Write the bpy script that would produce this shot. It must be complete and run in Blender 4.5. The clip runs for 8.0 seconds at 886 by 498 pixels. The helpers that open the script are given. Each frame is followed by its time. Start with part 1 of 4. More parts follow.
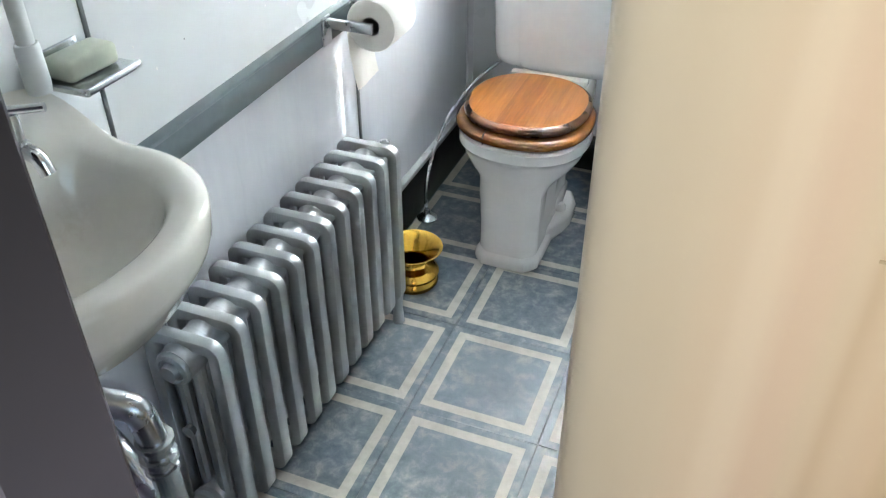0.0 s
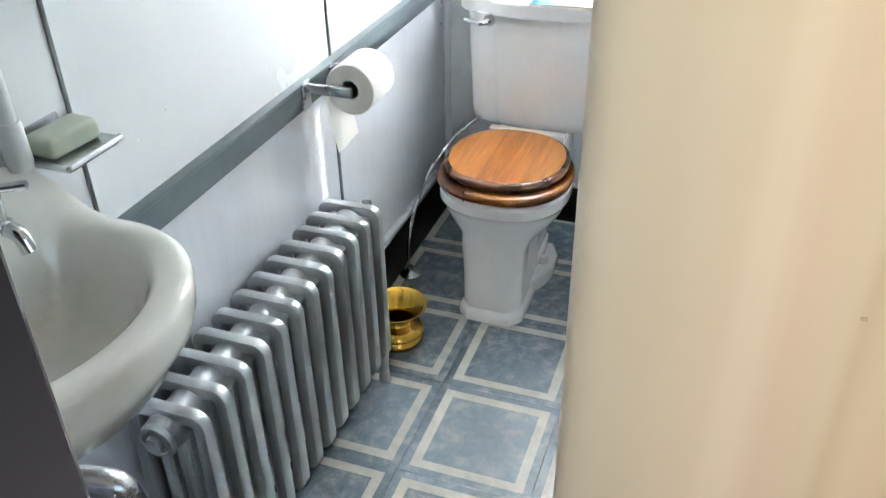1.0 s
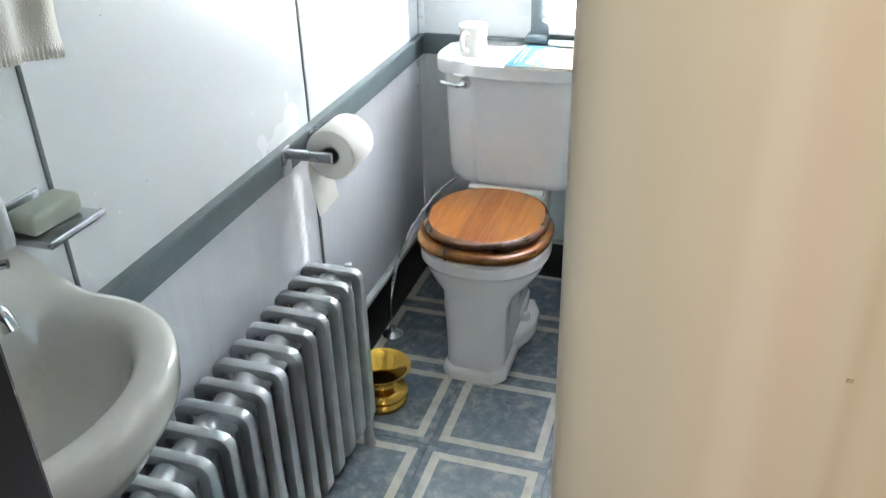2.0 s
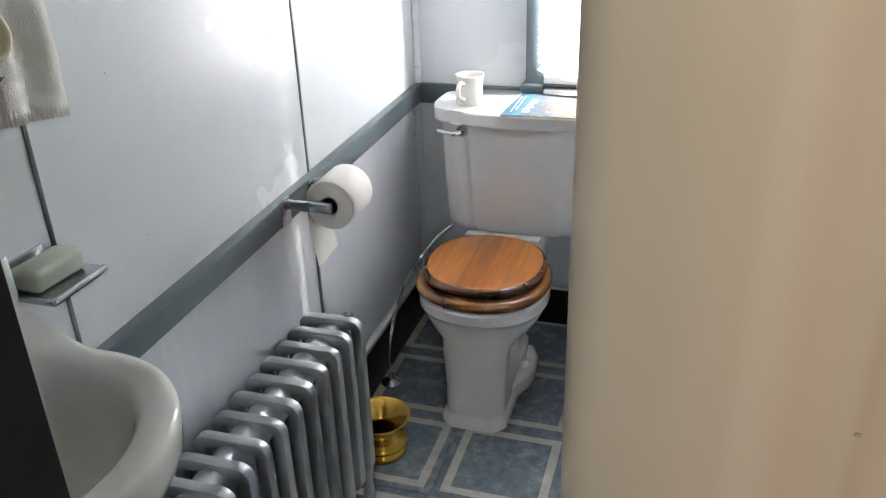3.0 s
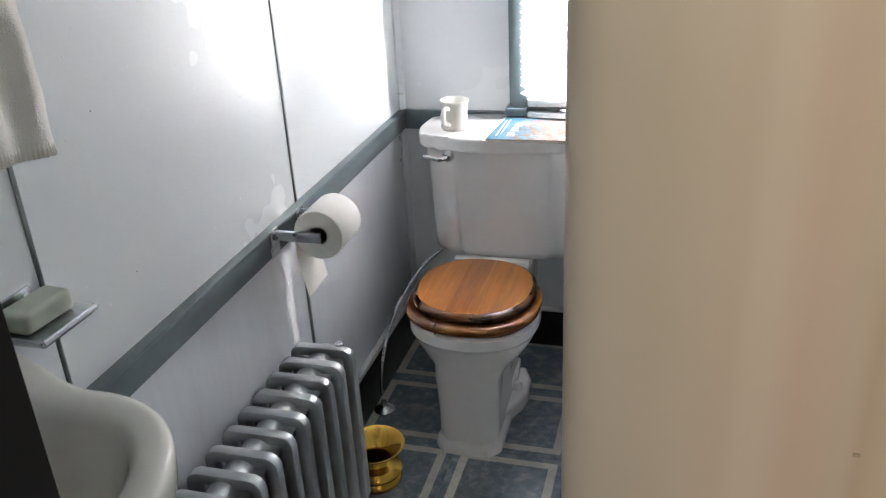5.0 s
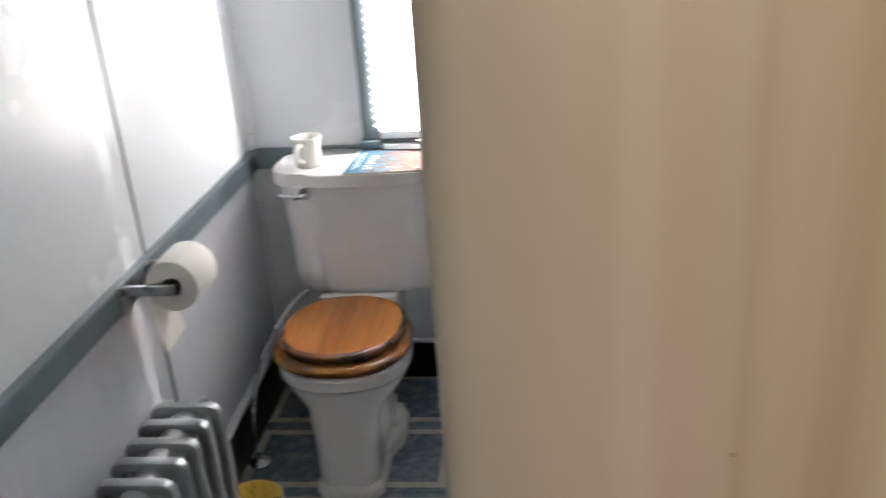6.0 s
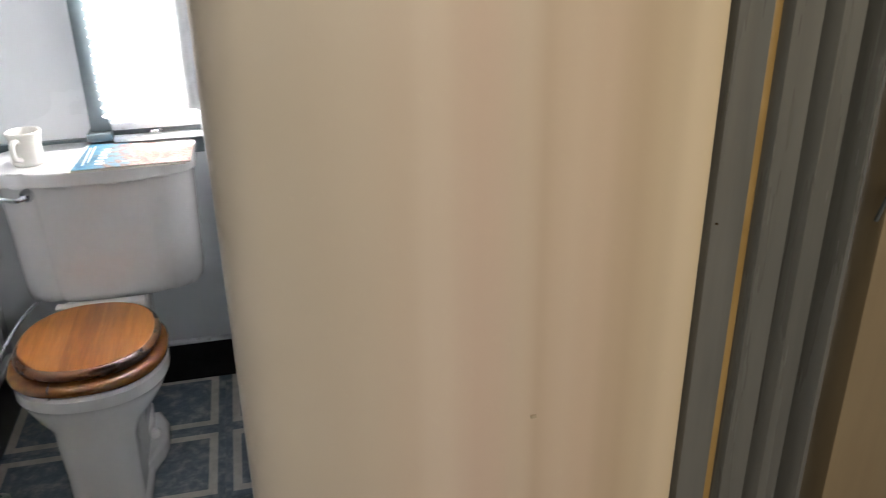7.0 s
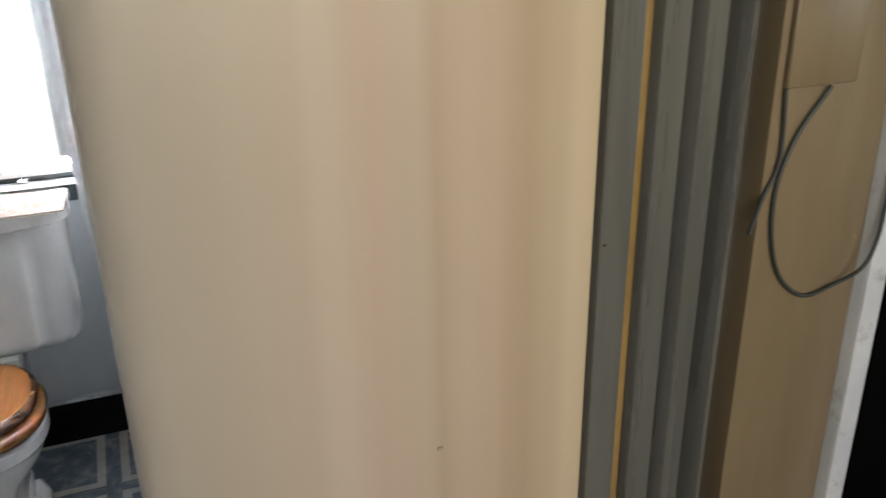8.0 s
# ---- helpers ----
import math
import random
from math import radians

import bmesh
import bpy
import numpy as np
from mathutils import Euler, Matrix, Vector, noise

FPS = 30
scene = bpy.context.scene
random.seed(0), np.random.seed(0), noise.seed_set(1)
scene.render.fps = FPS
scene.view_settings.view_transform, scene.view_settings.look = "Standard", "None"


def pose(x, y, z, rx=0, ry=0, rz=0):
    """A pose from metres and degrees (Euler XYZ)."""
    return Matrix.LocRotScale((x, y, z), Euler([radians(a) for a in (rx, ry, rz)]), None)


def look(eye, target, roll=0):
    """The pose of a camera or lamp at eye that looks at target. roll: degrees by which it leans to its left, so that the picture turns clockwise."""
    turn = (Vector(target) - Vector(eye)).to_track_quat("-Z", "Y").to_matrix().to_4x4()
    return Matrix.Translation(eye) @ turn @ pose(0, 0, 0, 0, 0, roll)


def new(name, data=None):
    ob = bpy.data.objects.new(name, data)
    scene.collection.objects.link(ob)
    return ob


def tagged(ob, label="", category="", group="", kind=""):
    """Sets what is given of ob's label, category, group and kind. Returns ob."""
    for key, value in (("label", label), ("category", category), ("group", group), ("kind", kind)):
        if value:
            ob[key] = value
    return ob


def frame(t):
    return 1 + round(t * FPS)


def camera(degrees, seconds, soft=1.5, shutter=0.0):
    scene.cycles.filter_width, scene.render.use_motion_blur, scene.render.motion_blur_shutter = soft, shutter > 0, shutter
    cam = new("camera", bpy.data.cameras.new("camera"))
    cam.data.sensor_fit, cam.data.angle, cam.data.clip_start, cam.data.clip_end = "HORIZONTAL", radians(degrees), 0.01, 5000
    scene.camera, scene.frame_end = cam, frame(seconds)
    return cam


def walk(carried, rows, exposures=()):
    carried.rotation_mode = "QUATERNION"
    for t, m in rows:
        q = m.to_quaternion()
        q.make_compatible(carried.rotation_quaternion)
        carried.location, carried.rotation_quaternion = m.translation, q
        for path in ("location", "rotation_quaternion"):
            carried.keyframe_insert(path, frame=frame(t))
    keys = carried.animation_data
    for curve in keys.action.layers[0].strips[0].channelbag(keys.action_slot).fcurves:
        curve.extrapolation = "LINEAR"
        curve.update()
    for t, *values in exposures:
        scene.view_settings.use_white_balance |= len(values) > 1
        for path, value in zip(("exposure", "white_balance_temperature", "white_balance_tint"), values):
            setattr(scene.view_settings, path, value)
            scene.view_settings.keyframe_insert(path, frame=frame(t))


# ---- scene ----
cam = camera(56.2, 8.0, soft=1.15, shutter=0.5)
PATH = [
    (0, (0.561, -1.504, 1.397), (-0.036, 0.004, 0.227), -0.2),
    (0.5, (0.56, -1.5, 1.405), (-0.033, 0.04, 0.276), -0.7),
    (1, (0.556, -1.498, 1.415), (-0.024, 0.088, 0.343), -1.1),
    (1.5, (0.553, -1.495, 1.423), (-0.024, 0.121, 0.396), -1.8),
    (2, (0.547, -1.494, 1.433), (-0.003, 0.17, 0.469), -1.6),
    (3.5, (0.535, -1.495, 1.451), (-0.021, 0.226, 0.597), -2.3),
    (4, (0.535, -1.495, 1.452), (-0.023, 0.23, 0.607), -2.8),
    (5.5, (0.528, -1.483, 1.458), (0.086, 0.297, 0.661), -3.8),
    (6, (0.526, -1.459, 1.44), (0.318, 0.375, 0.67), -4.0),
    (6.5, (0.5, -1.456, 1.445), (0.68, 0.373, 0.656), -2.5),
    (7, (0.475, -1.436, 1.433), (0.887, 0.339, 0.608), -0.8),
    (7.5, (0.47, -1.425, 1.426), (1.003, 0.331, 0.632), -0.7),
    (8, (0.469, -1.433, 1.433), (1.146, 0.292, 0.679), -0.9),
]
walk(cam, [(t, look(eye, target, roll)) for t, eye, target, roll in PATH],
     [(0, 2.12, 6300, 5), (1.5, 2.0, 6300, 5), (2.0, 1.72, 6250, 4), (2.2, 1.53, 6350, 5), (3.3, 1.06, 6500, 11), (4.2, 1.06, 6500, 11), (5.3, 0.93, 6600, 12), (6.0, 0.84, 6780, 13), (6.5, 0.78, 6850, 13), (7.0, 1.1, 6650, 12), (8.0, 1.2, 6400, 10)])

# ---- world, sun, window light and corridor fill ----
SUN = Vector((-0.445, -0.855, -0.60)).normalized()
world = bpy.data.worlds.new("world")
scene.world = world
world.use_nodes = True
sky = world.node_tree.nodes.new("ShaderNodeTexSky")
sky.sky_type, sky.sun_disc = "NISHITA", False
sky.sun_elevation, sky.sun_rotation = math.asin(-SUN.z), math.atan2(-SUN.x, -SUN.y)
back = world.node_tree.nodes["Background"]
back.inputs["Strength"].default_value = 0.12
world.node_tree.links.new(sky.outputs[0], back.inputs[0])
sun = new("sun", bpy.data.lights.new("sun", "SUN"))
sun.data.energy, sun.data.angle, sun.data.color = 5.0, radians(0.22), (1.0, 0.95, 0.88)
sun.matrix_world = look((0, 0, 0), SUN)


def rect_light(name, eye, target, w, h, watts, colour):
    ob = new(name, bpy.data.lights.new(name, "AREA"))
    ob.data.shape, ob.data.size, ob.data.size_y, ob.data.energy, ob.data.color = "RECTANGLE", w, h, watts, colour
    ob.matrix_world = look(eye, target)
    return ob


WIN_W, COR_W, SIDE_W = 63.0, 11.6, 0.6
rect_light("toilet_window_light", (0.257, 0.850, 1.36), (0.257, 0, 1.36), 0.265, 0.98, WIN_W, (0.985, 0.965, 1.0))
# Two added fill lamps in made-up openings of the unseen corridor.
rect_light("corridor_fill_light", (0.55, -3.02, 1.66), (0.55, 0, 1.66), 1.7, 0.70, COR_W, (1.0, 0.90, 0.76))
rect_light("corridor_side_fill_light", (2.52, -2.0, 1.35), (0, -2.0, 1.35), 1.5, 1.1, SIDE_W, (1.0, 0.92, 0.80))

# ---- materials ----


def node(nt, kind, **values):
    n = nt.nodes.new(kind)
    for k, v in values.items():
        n.inputs[k].default_value = v
    return n


def surface(name, low, high, rough=0.5, metal=0.0, scale=6.0, stretch=(1, 1, 1), grain=60.0, bump=0.1, wear=None, wear_amount=0.5, coat=0.0, contrast=(0.35, 0.65)):
    """Two colours mixed by large and fine noise, with fine relief, uneven gloss and, where given, worn spots."""
    m = bpy.data.materials.new(name)
    m.use_nodes = True
    nt = m.node_tree
    b = nt.nodes["Principled BSDF"]
    tc = nt.nodes.new("ShaderNodeTexCoord")
    mp = node(nt, "ShaderNodeMapping", Scale=stretch)
    nt.links.new(tc.outputs["Object"], mp.inputs["Vector"])
    n1 = node(nt, "ShaderNodeTexNoise", Scale=scale, Detail=5.0, Roughness=0.6)
    n2 = node(nt, "ShaderNodeTexNoise", Scale=grain, Detail=3.0)
    for n in (n1, n2):
        nt.links.new(mp.outputs[0], n.inputs["Vector"])
    ramp = nt.nodes.new("ShaderNodeValToRGB")
    ramp.color_ramp.elements[0].position, ramp.color_ramp.elements[1].position = contrast
    ramp.color_ramp.elements[0].color, ramp.color_ramp.elements[1].color = (*low, 1), (*high, 1)
    mix = nt.nodes.new("ShaderNodeMath")
    mix.operation = "MULTIPLY_ADD"
    mix.inputs[1].default_value, mix.inputs[2].default_value = 0.3, -0.15
    add = nt.nodes.new("ShaderNodeMath")
    nt.links.new(n2.outputs["Fac"], mix.inputs[0])
    nt.links.new(n1.outputs["Fac"], add.inputs[0])
    nt.links.new(mix.outputs[0], add.inputs[1])
    nt.links.new(add.outputs[0], ramp.inputs[0])
    colour = ramp.outputs[0]
    if wear:
        w = node(nt, "ShaderNodeTexNoise", Scale=scale * 2.3, Detail=8.0, Roughness=0.7)
        nt.links.new(mp.outputs[0], w.inputs["Vector"])
        wr = nt.nodes.new("ShaderNodeValToRGB")
        wr.color_ramp.elements[0].position, wr.color_ramp.elements[1].position = 0.58, 0.72
        wr.color_ramp.elements[1].color = (wear_amount,) * 3 + (1,)
        nt.links.new(w.outputs["Fac"], wr.inputs[0])
        mx = nt.nodes.new("ShaderNodeMix")
        mx.data_type = "RGBA"
        mx.inputs["B"].default_value = (*wear, 1)
        nt.links.new(wr.outputs[0], mx.inputs["Factor"])
        nt.links.new(colour, mx.inputs["A"])
        colour = mx.outputs["Result"]
    nt.links.new(colour, b.inputs["Base Color"])
    rr = nt.nodes.new("ShaderNodeMapRange")
    rr.inputs["To Min"].default_value, rr.inputs["To Max"].default_value = max(0.02, rough * 0.8), min(1.0, rough * 1.2)
    nt.links.new(n1.outputs["Fac"], rr.inputs[0])
    nt.links.new(rr.outputs[0], b.inputs["Roughness"])
    b.inputs["Metallic"].default_value = metal
    b.inputs["Coat Weight"].default_value = coat
    b.inputs["Coat Roughness"].default_value = 0.08
    if bump:
        bp = node(nt, "ShaderNodeBump", Strength=bump, Distance=0.002)
        nt.links.new(n2.outputs["Fac"], bp.inputs["Height"])
        nt.links.new(bp.outputs[0], b.inputs["Normal"])
    return m


M_wall = surface("wall_enamel", (0.705, 0.735, 0.755), (0.725, 0.752, 0.772), 0.27, scale=1.3, grain=260, bump=0.05, contrast=(0.2, 0.8))
M_wall_low = surface("lower_wall_enamel", (0.62, 0.64, 0.685), (0.67, 0.69, 0.73), 0.32, scale=3, stretch=(1, 2.2, 0.3), grain=24, bump=0.008, wear=(0.44, 0.45, 0.53), wear_amount=0.30)
M_ceiling = surface("ceiling_paint", (0.66, 0.68, 0.68), (0.72, 0.74, 0.74), 0.5, scale=3)
M_rail = surface("slate_paint", (0.088, 0.113, 0.123), (0.108, 0.135, 0.145), 0.34, scale=5, grain=40, bump=0.10)
M_rail.node_tree.nodes["Principled BSDF"].inputs["Specular IOR Level"].default_value = 0.38
M_base = surface("black_paint", (0.005, 0.006, 0.006), (0.010, 0.011, 0.011), 0.45, scale=9)
M_base.node_tree.nodes["Principled BSDF"].inputs["Specular IOR Level"].default_value = 0.25
M_seam = surface("seam_strip", (0.13, 0.15, 0.16), (0.2, 0.22, 0.23), 0.3, 0.3, scale=12)
M_trim = surface("white_trim", (0.60, 0.63, 0.66), (0.70, 0.72, 0.74), 0.4, scale=12, wear=(0.25, 0.22, 0.18), wear_amount=0.7)
M_china = surface("china", (0.79, 0.775, 0.77), (0.84, 0.825, 0.82), 0.08, scale=4, bump=0.0, coat=0.4)
M_basin = surface("old_china", (0.78, 0.77, 0.715), (0.84, 0.83, 0.78), 0.12, scale=5, bump=0.0, coat=0.4, wear=(0.52, 0.47, 0.36), wear_amount=0.35)
M_radiator = surface("aluminium_paint", (0.40, 0.42, 0.435), (0.46, 0.48, 0.495), 0.34, 0.7, scale=8, grain=150, bump=0.12, wear=(0.30, 0.31, 0.32), wear_amount=0.25)
M_chrome = surface("chrome", (0.62, 0.64, 0.66), (0.72, 0.73, 0.75), 0.12, 1.0, scale=10, bump=0.02)
M_dull = surface("dull_chrome", (0.45, 0.47, 0.49), (0.58, 0.60, 0.62), 0.27, 1.0, scale=14, bump=0.05)
M_brass = surface("brass", (0.46, 0.27, 0.045), (0.58, 0.36, 0.075), 0.16, 1.0, scale=9, bump=0.04, wear=(0.30, 0.17, 0.04), wear_amount=0.5)
# Dark colour for the paint nick and for the shade painted into the spittoon.
M_hole_nick = surface("hole_and_nick_dark", (0.03, 0.02, 0.008), (0.06, 0.035, 0.012), 0.5, 0.6)
M_pipe = surface("white_pipe_paint", (0.64, 0.67, 0.68), (0.70, 0.73, 0.74), 0.32, scale=9)
M_paper = surface("tissue", (0.84, 0.82, 0.78), (0.88, 0.86, 0.82), 0.9, scale=20, grain=200, bump=0.2)
M_card = surface("cardboard", (0.16, 0.12, 0.09), (0.22, 0.17, 0.12), 0.9)
M_soap = surface("soap", (0.38, 0.42, 0.345), (0.45, 0.49, 0.405), 0.42, scale=18, grain=60, bump=0.1)
M_towel = surface("terry", (0.76, 0.74, 0.69), (0.83, 0.81, 0.76), 0.95, scale=12, grain=430, bump=0.75)
M_ivory = surface("ivory", (0.66, 0.60, 0.40), (0.72, 0.66, 0.46), 0.35)
M_teal = surface("teal_plastic", (0.01, 0.10, 0.12), (0.02, 0.16, 0.18), 0.2)
M_mug = surface("mug_glaze", (0.72, 0.71, 0.66), (0.77, 0.76, 0.71), 0.12, bump=0.0, coat=0.3)
M_beige_wall = surface("tan_paint", (0.22, 0.165, 0.095), (0.27, 0.205, 0.12), 0.3, scale=3.0, stretch=(2, 2, 0.3), grain=24, bump=0.05)
M_frame = surface("grey_moulding", (0.112, 0.111, 0.097), (0.150, 0.147, 0.129), 0.28, scale=6, stretch=(3, 3, 0.2), grain=30, bump=0.06, wear=(0.08, 0.075, 0.065), wear_amount=0.5)
M_gold = surface("ochre_strip", (0.30, 0.185, 0.055), (0.38, 0.245, 0.085), 0.4, scale=8)
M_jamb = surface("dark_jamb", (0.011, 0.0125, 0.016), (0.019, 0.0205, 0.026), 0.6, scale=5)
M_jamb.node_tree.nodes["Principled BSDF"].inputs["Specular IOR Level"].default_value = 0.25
# Mauve light on the lower jamb is put into its colour, fading out upwards.
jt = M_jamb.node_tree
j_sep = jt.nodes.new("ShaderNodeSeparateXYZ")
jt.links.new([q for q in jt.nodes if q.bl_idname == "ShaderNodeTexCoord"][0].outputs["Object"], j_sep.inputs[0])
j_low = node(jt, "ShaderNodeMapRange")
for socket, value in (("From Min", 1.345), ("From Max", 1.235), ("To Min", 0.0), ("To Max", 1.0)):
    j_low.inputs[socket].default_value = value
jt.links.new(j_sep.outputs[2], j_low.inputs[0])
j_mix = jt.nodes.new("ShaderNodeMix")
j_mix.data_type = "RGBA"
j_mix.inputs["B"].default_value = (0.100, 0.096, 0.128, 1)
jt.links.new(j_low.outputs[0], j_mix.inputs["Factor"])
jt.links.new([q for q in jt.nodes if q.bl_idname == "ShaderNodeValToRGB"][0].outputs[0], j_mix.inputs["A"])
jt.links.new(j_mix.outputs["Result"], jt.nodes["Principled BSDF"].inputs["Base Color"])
# Near-black colour that holds the darkness of the opening beside the corridor.
M_black = surface("opening_dark", (0.0015, 0.0015, 0.0015), (0.003, 0.003, 0.003), 1.0)
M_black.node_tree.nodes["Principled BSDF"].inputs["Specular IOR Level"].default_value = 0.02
M_strap = surface("strap_dark", (0.03, 0.035, 0.03), (0.05, 0.055, 0.05), 0.5)
M_plank = surface("corridor_floor", (0.08, 0.07, 0.06), (0.12, 0.10, 0.08), 0.5)
M_oak_dark = surface("oak_rim", (0.035, 0.013, 0.005), (0.12, 0.044, 0.013), 0.28, scale=9, stretch=(1.5, 1.5, 1.5), grain=40, bump=0.06, wear=(0.07, 0.03, 0.012), wear_amount=0.4, coat=0.08)
M_oak_edge = surface("oak_edge", (0.11, 0.040, 0.007), (0.25, 0.098, 0.017), 0.24, scale=7, stretch=(1.5, 1.5, 1.5), grain=40, bump=0.06, wear=(0.06, 0.024, 0.010), wear_amount=0.75, coat=0.12)


def banded_beige():
    """Aged gloss paint whose tint drifts between grey, pink and yellow in upright bands, with brighter light at the
    left painted in.
    """
    m = surface("door_paint", (0.6, 0.5, 0.4), (0.6, 0.5, 0.4), 0.34, scale=1.5, stretch=(3.7, 3.7, 0.07), grain=7, bump=0.02)
    nt = m.node_tree
    for q in nt.nodes:
        if q.bl_idname == "ShaderNodeTexNoise":
            q.inputs["Detail"].default_value = 1.0
    ramp = [q for q in nt.nodes if q.bl_idname == "ShaderNodeValToRGB"][0]
    drift = ramp.inputs[0].links[0].from_socket
    tc = [q for q in nt.nodes if q.bl_idname == "ShaderNodeTexCoord"][0]
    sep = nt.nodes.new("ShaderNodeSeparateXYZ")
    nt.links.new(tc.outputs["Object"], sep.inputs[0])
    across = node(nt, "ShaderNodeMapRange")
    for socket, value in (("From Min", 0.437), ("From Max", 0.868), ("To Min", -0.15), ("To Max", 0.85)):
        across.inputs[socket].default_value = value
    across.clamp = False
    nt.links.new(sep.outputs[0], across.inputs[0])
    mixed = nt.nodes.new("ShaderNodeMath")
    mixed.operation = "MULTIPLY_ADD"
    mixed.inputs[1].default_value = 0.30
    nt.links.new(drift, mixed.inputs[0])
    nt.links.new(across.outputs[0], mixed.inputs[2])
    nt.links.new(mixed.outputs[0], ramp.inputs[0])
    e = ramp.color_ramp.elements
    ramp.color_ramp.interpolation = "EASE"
    # Left stops are lightened and right ones darkened to carry the light's falloff.
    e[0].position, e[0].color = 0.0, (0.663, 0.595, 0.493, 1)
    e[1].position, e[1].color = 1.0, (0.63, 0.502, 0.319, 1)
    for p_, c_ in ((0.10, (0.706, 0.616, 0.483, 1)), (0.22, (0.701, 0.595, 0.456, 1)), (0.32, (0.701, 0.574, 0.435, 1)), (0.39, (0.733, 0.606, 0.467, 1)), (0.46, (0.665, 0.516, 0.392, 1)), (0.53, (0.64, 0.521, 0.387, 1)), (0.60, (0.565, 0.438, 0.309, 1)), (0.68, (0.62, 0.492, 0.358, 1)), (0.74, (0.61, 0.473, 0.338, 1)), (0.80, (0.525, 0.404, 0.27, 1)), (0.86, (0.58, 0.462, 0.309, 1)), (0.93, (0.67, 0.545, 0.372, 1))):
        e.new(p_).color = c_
    return m


def slat_material():
    m = bpy.data.materials.new("blind_slat")
    m.use_nodes = True
    nt = m.node_tree
    d = node(nt, "ShaderNodeBsdfDiffuse", Color=(0.92, 0.92, 0.91, 1))
    t = node(nt, "ShaderNodeBsdfTranslucent", Color=(0.92, 0.92, 0.91, 1))
    mx = node(nt, "ShaderNodeMixShader", Fac=0.68)
    nt.links.new(d.outputs[0], mx.inputs[1])
    nt.links.new(t.outputs[0], mx.inputs[2])
    nt.links.new(mx.outputs[0], nt.nodes["Material Output"].inputs[0])
    nt.nodes.remove(nt.nodes["Principled BSDF"])
    return m


M_beige = banded_beige()
M_slat = slat_material()


def glass_material():
    m = bpy.data.materials.new("window_glass")
    m.use_nodes = True
    b = m.node_tree.nodes["Principled BSDF"]
    b.inputs["Base Color"].default_value = (0.95, 0.97, 0.97, 1)
    b.inputs["Transmission Weight"].default_value, b.inputs["Roughness"].default_value = 1.0, 0.0
    return m


M_glass = glass_material()


def tile_material():
    """Blue-grey marbled vinyl with a cream band round each tile."""
    m = bpy.data.materials.new("vinyl_tile")
    m.use_nodes = True
    nt = m.node_tree
    b = nt.nodes["Principled BSDF"]
    tc = nt.nodes.new("ShaderNodeTexCoord")
    oi = nt.nodes.new("ShaderNodeObjectInfo")
    off = nt.nodes.new("ShaderNodeVectorMath")
    off.operation = "MULTIPLY_ADD"
    off.inputs[1].default_value = (1, 1, 1)
    sc = nt.nodes.new("ShaderNodeVectorMath")
    sc.operation = "SCALE"
    sc.inputs[0].default_value = (7.1, 3.7, 5.3)
    nt.links.new(oi.outputs["Random"], sc.inputs["Scale"])
    nt.links.new(tc.outputs["Object"], off.inputs[0])
    nt.links.new(sc.outputs[0], off.inputs[2])
    n1 = node(nt, "ShaderNodeTexNoise", Scale=26.0, Detail=8.0, Roughness=0.68, Distortion=0.3)
    n2 = node(nt, "ShaderNodeTexNoise", Scale=120.0, Detail=3.0)
    for n in (n1, n2):
        nt.links.new(off.outputs[0], n.inputs["Vector"])
    r1 = nt.nodes.new("ShaderNodeValToRGB")
    e = r1.color_ramp.elements
    e[0].position, e[0].color = 0.32, (0.073, 0.103, 0.142, 1)
    e[1].position, e[1].color = 0.68, (0.310, 0.331, 0.331, 1)
    mid = e.new(0.5)
    mid.color = (0.142, 0.176, 0.206, 1)
    nt.links.new(n1.outputs["Fac"], r1.inputs[0])
    r2 = nt.nodes.new("ShaderNodeValToRGB")
    r2.color_ramp.elements[0].position, r2.color_ramp.elements[0].color = 0.3, (0.413, 0.396, 0.353, 1)
    r2.color_ramp.elements[1].position, r2.color_ramp.elements[1].color = 0.6, (0.568, 0.546, 0.494, 1)
    nt.links.new(n1.outputs["Fac"], r2.inputs[0])
    sep = nt.nodes.new("ShaderNodeSeparateXYZ")
    nt.links.new(tc.outputs["Object"], sep.inputs[0])

    def calc(op, a, b2):
        q = nt.nodes.new("ShaderNodeMath")
        q.operation = op
        for i, v in enumerate((a, b2)):
            if isinstance(v, float):
                q.inputs[i].default_value = v
            elif v is not None:
                nt.links.new(v, q.inputs[i])
        return q.outputs[0]
    ax, ay = calc("ABSOLUTE", sep.outputs[0], None), calc("ABSOLUTE", sep.outputs[1], None)
    far = calc("MAXIMUM", ax, ay)
    band = calc("MULTIPLY", calc("GREATER_THAN", far, 0.1095), calc("LESS_THAN", far, 0.1325))
    mx = nt.nodes.new("ShaderNodeMix")
    mx.data_type = "RGBA"
    nt.links.new(band, mx.inputs["Factor"])
    nt.links.new(r1.outputs[0], mx.inputs["A"])
    nt.links.new(r2.outputs[0], mx.inputs["B"])
    nt.links.new(mx.outputs["Result"], b.inputs["Base Color"])
    rr = nt.nodes.new("ShaderNodeMapRange")
    rr.inputs["To Min"].default_value, rr.inputs["To Max"].default_value = 0.25, 0.5
    nt.links.new(n1.outputs["Fac"], rr.inputs[0])
    nt.links.new(rr.outputs[0], b.inputs["Roughness"])
    bp = node(nt, "ShaderNodeBump", Strength=0.15, Distance=0.001)
    nt.links.new(n2.outputs["Fac"], bp.inputs["Height"])
    nt.links.new(bp.outputs[0], b.inputs["Normal"])
    return m


M_tile = tile_material()

# ---- shapes ----


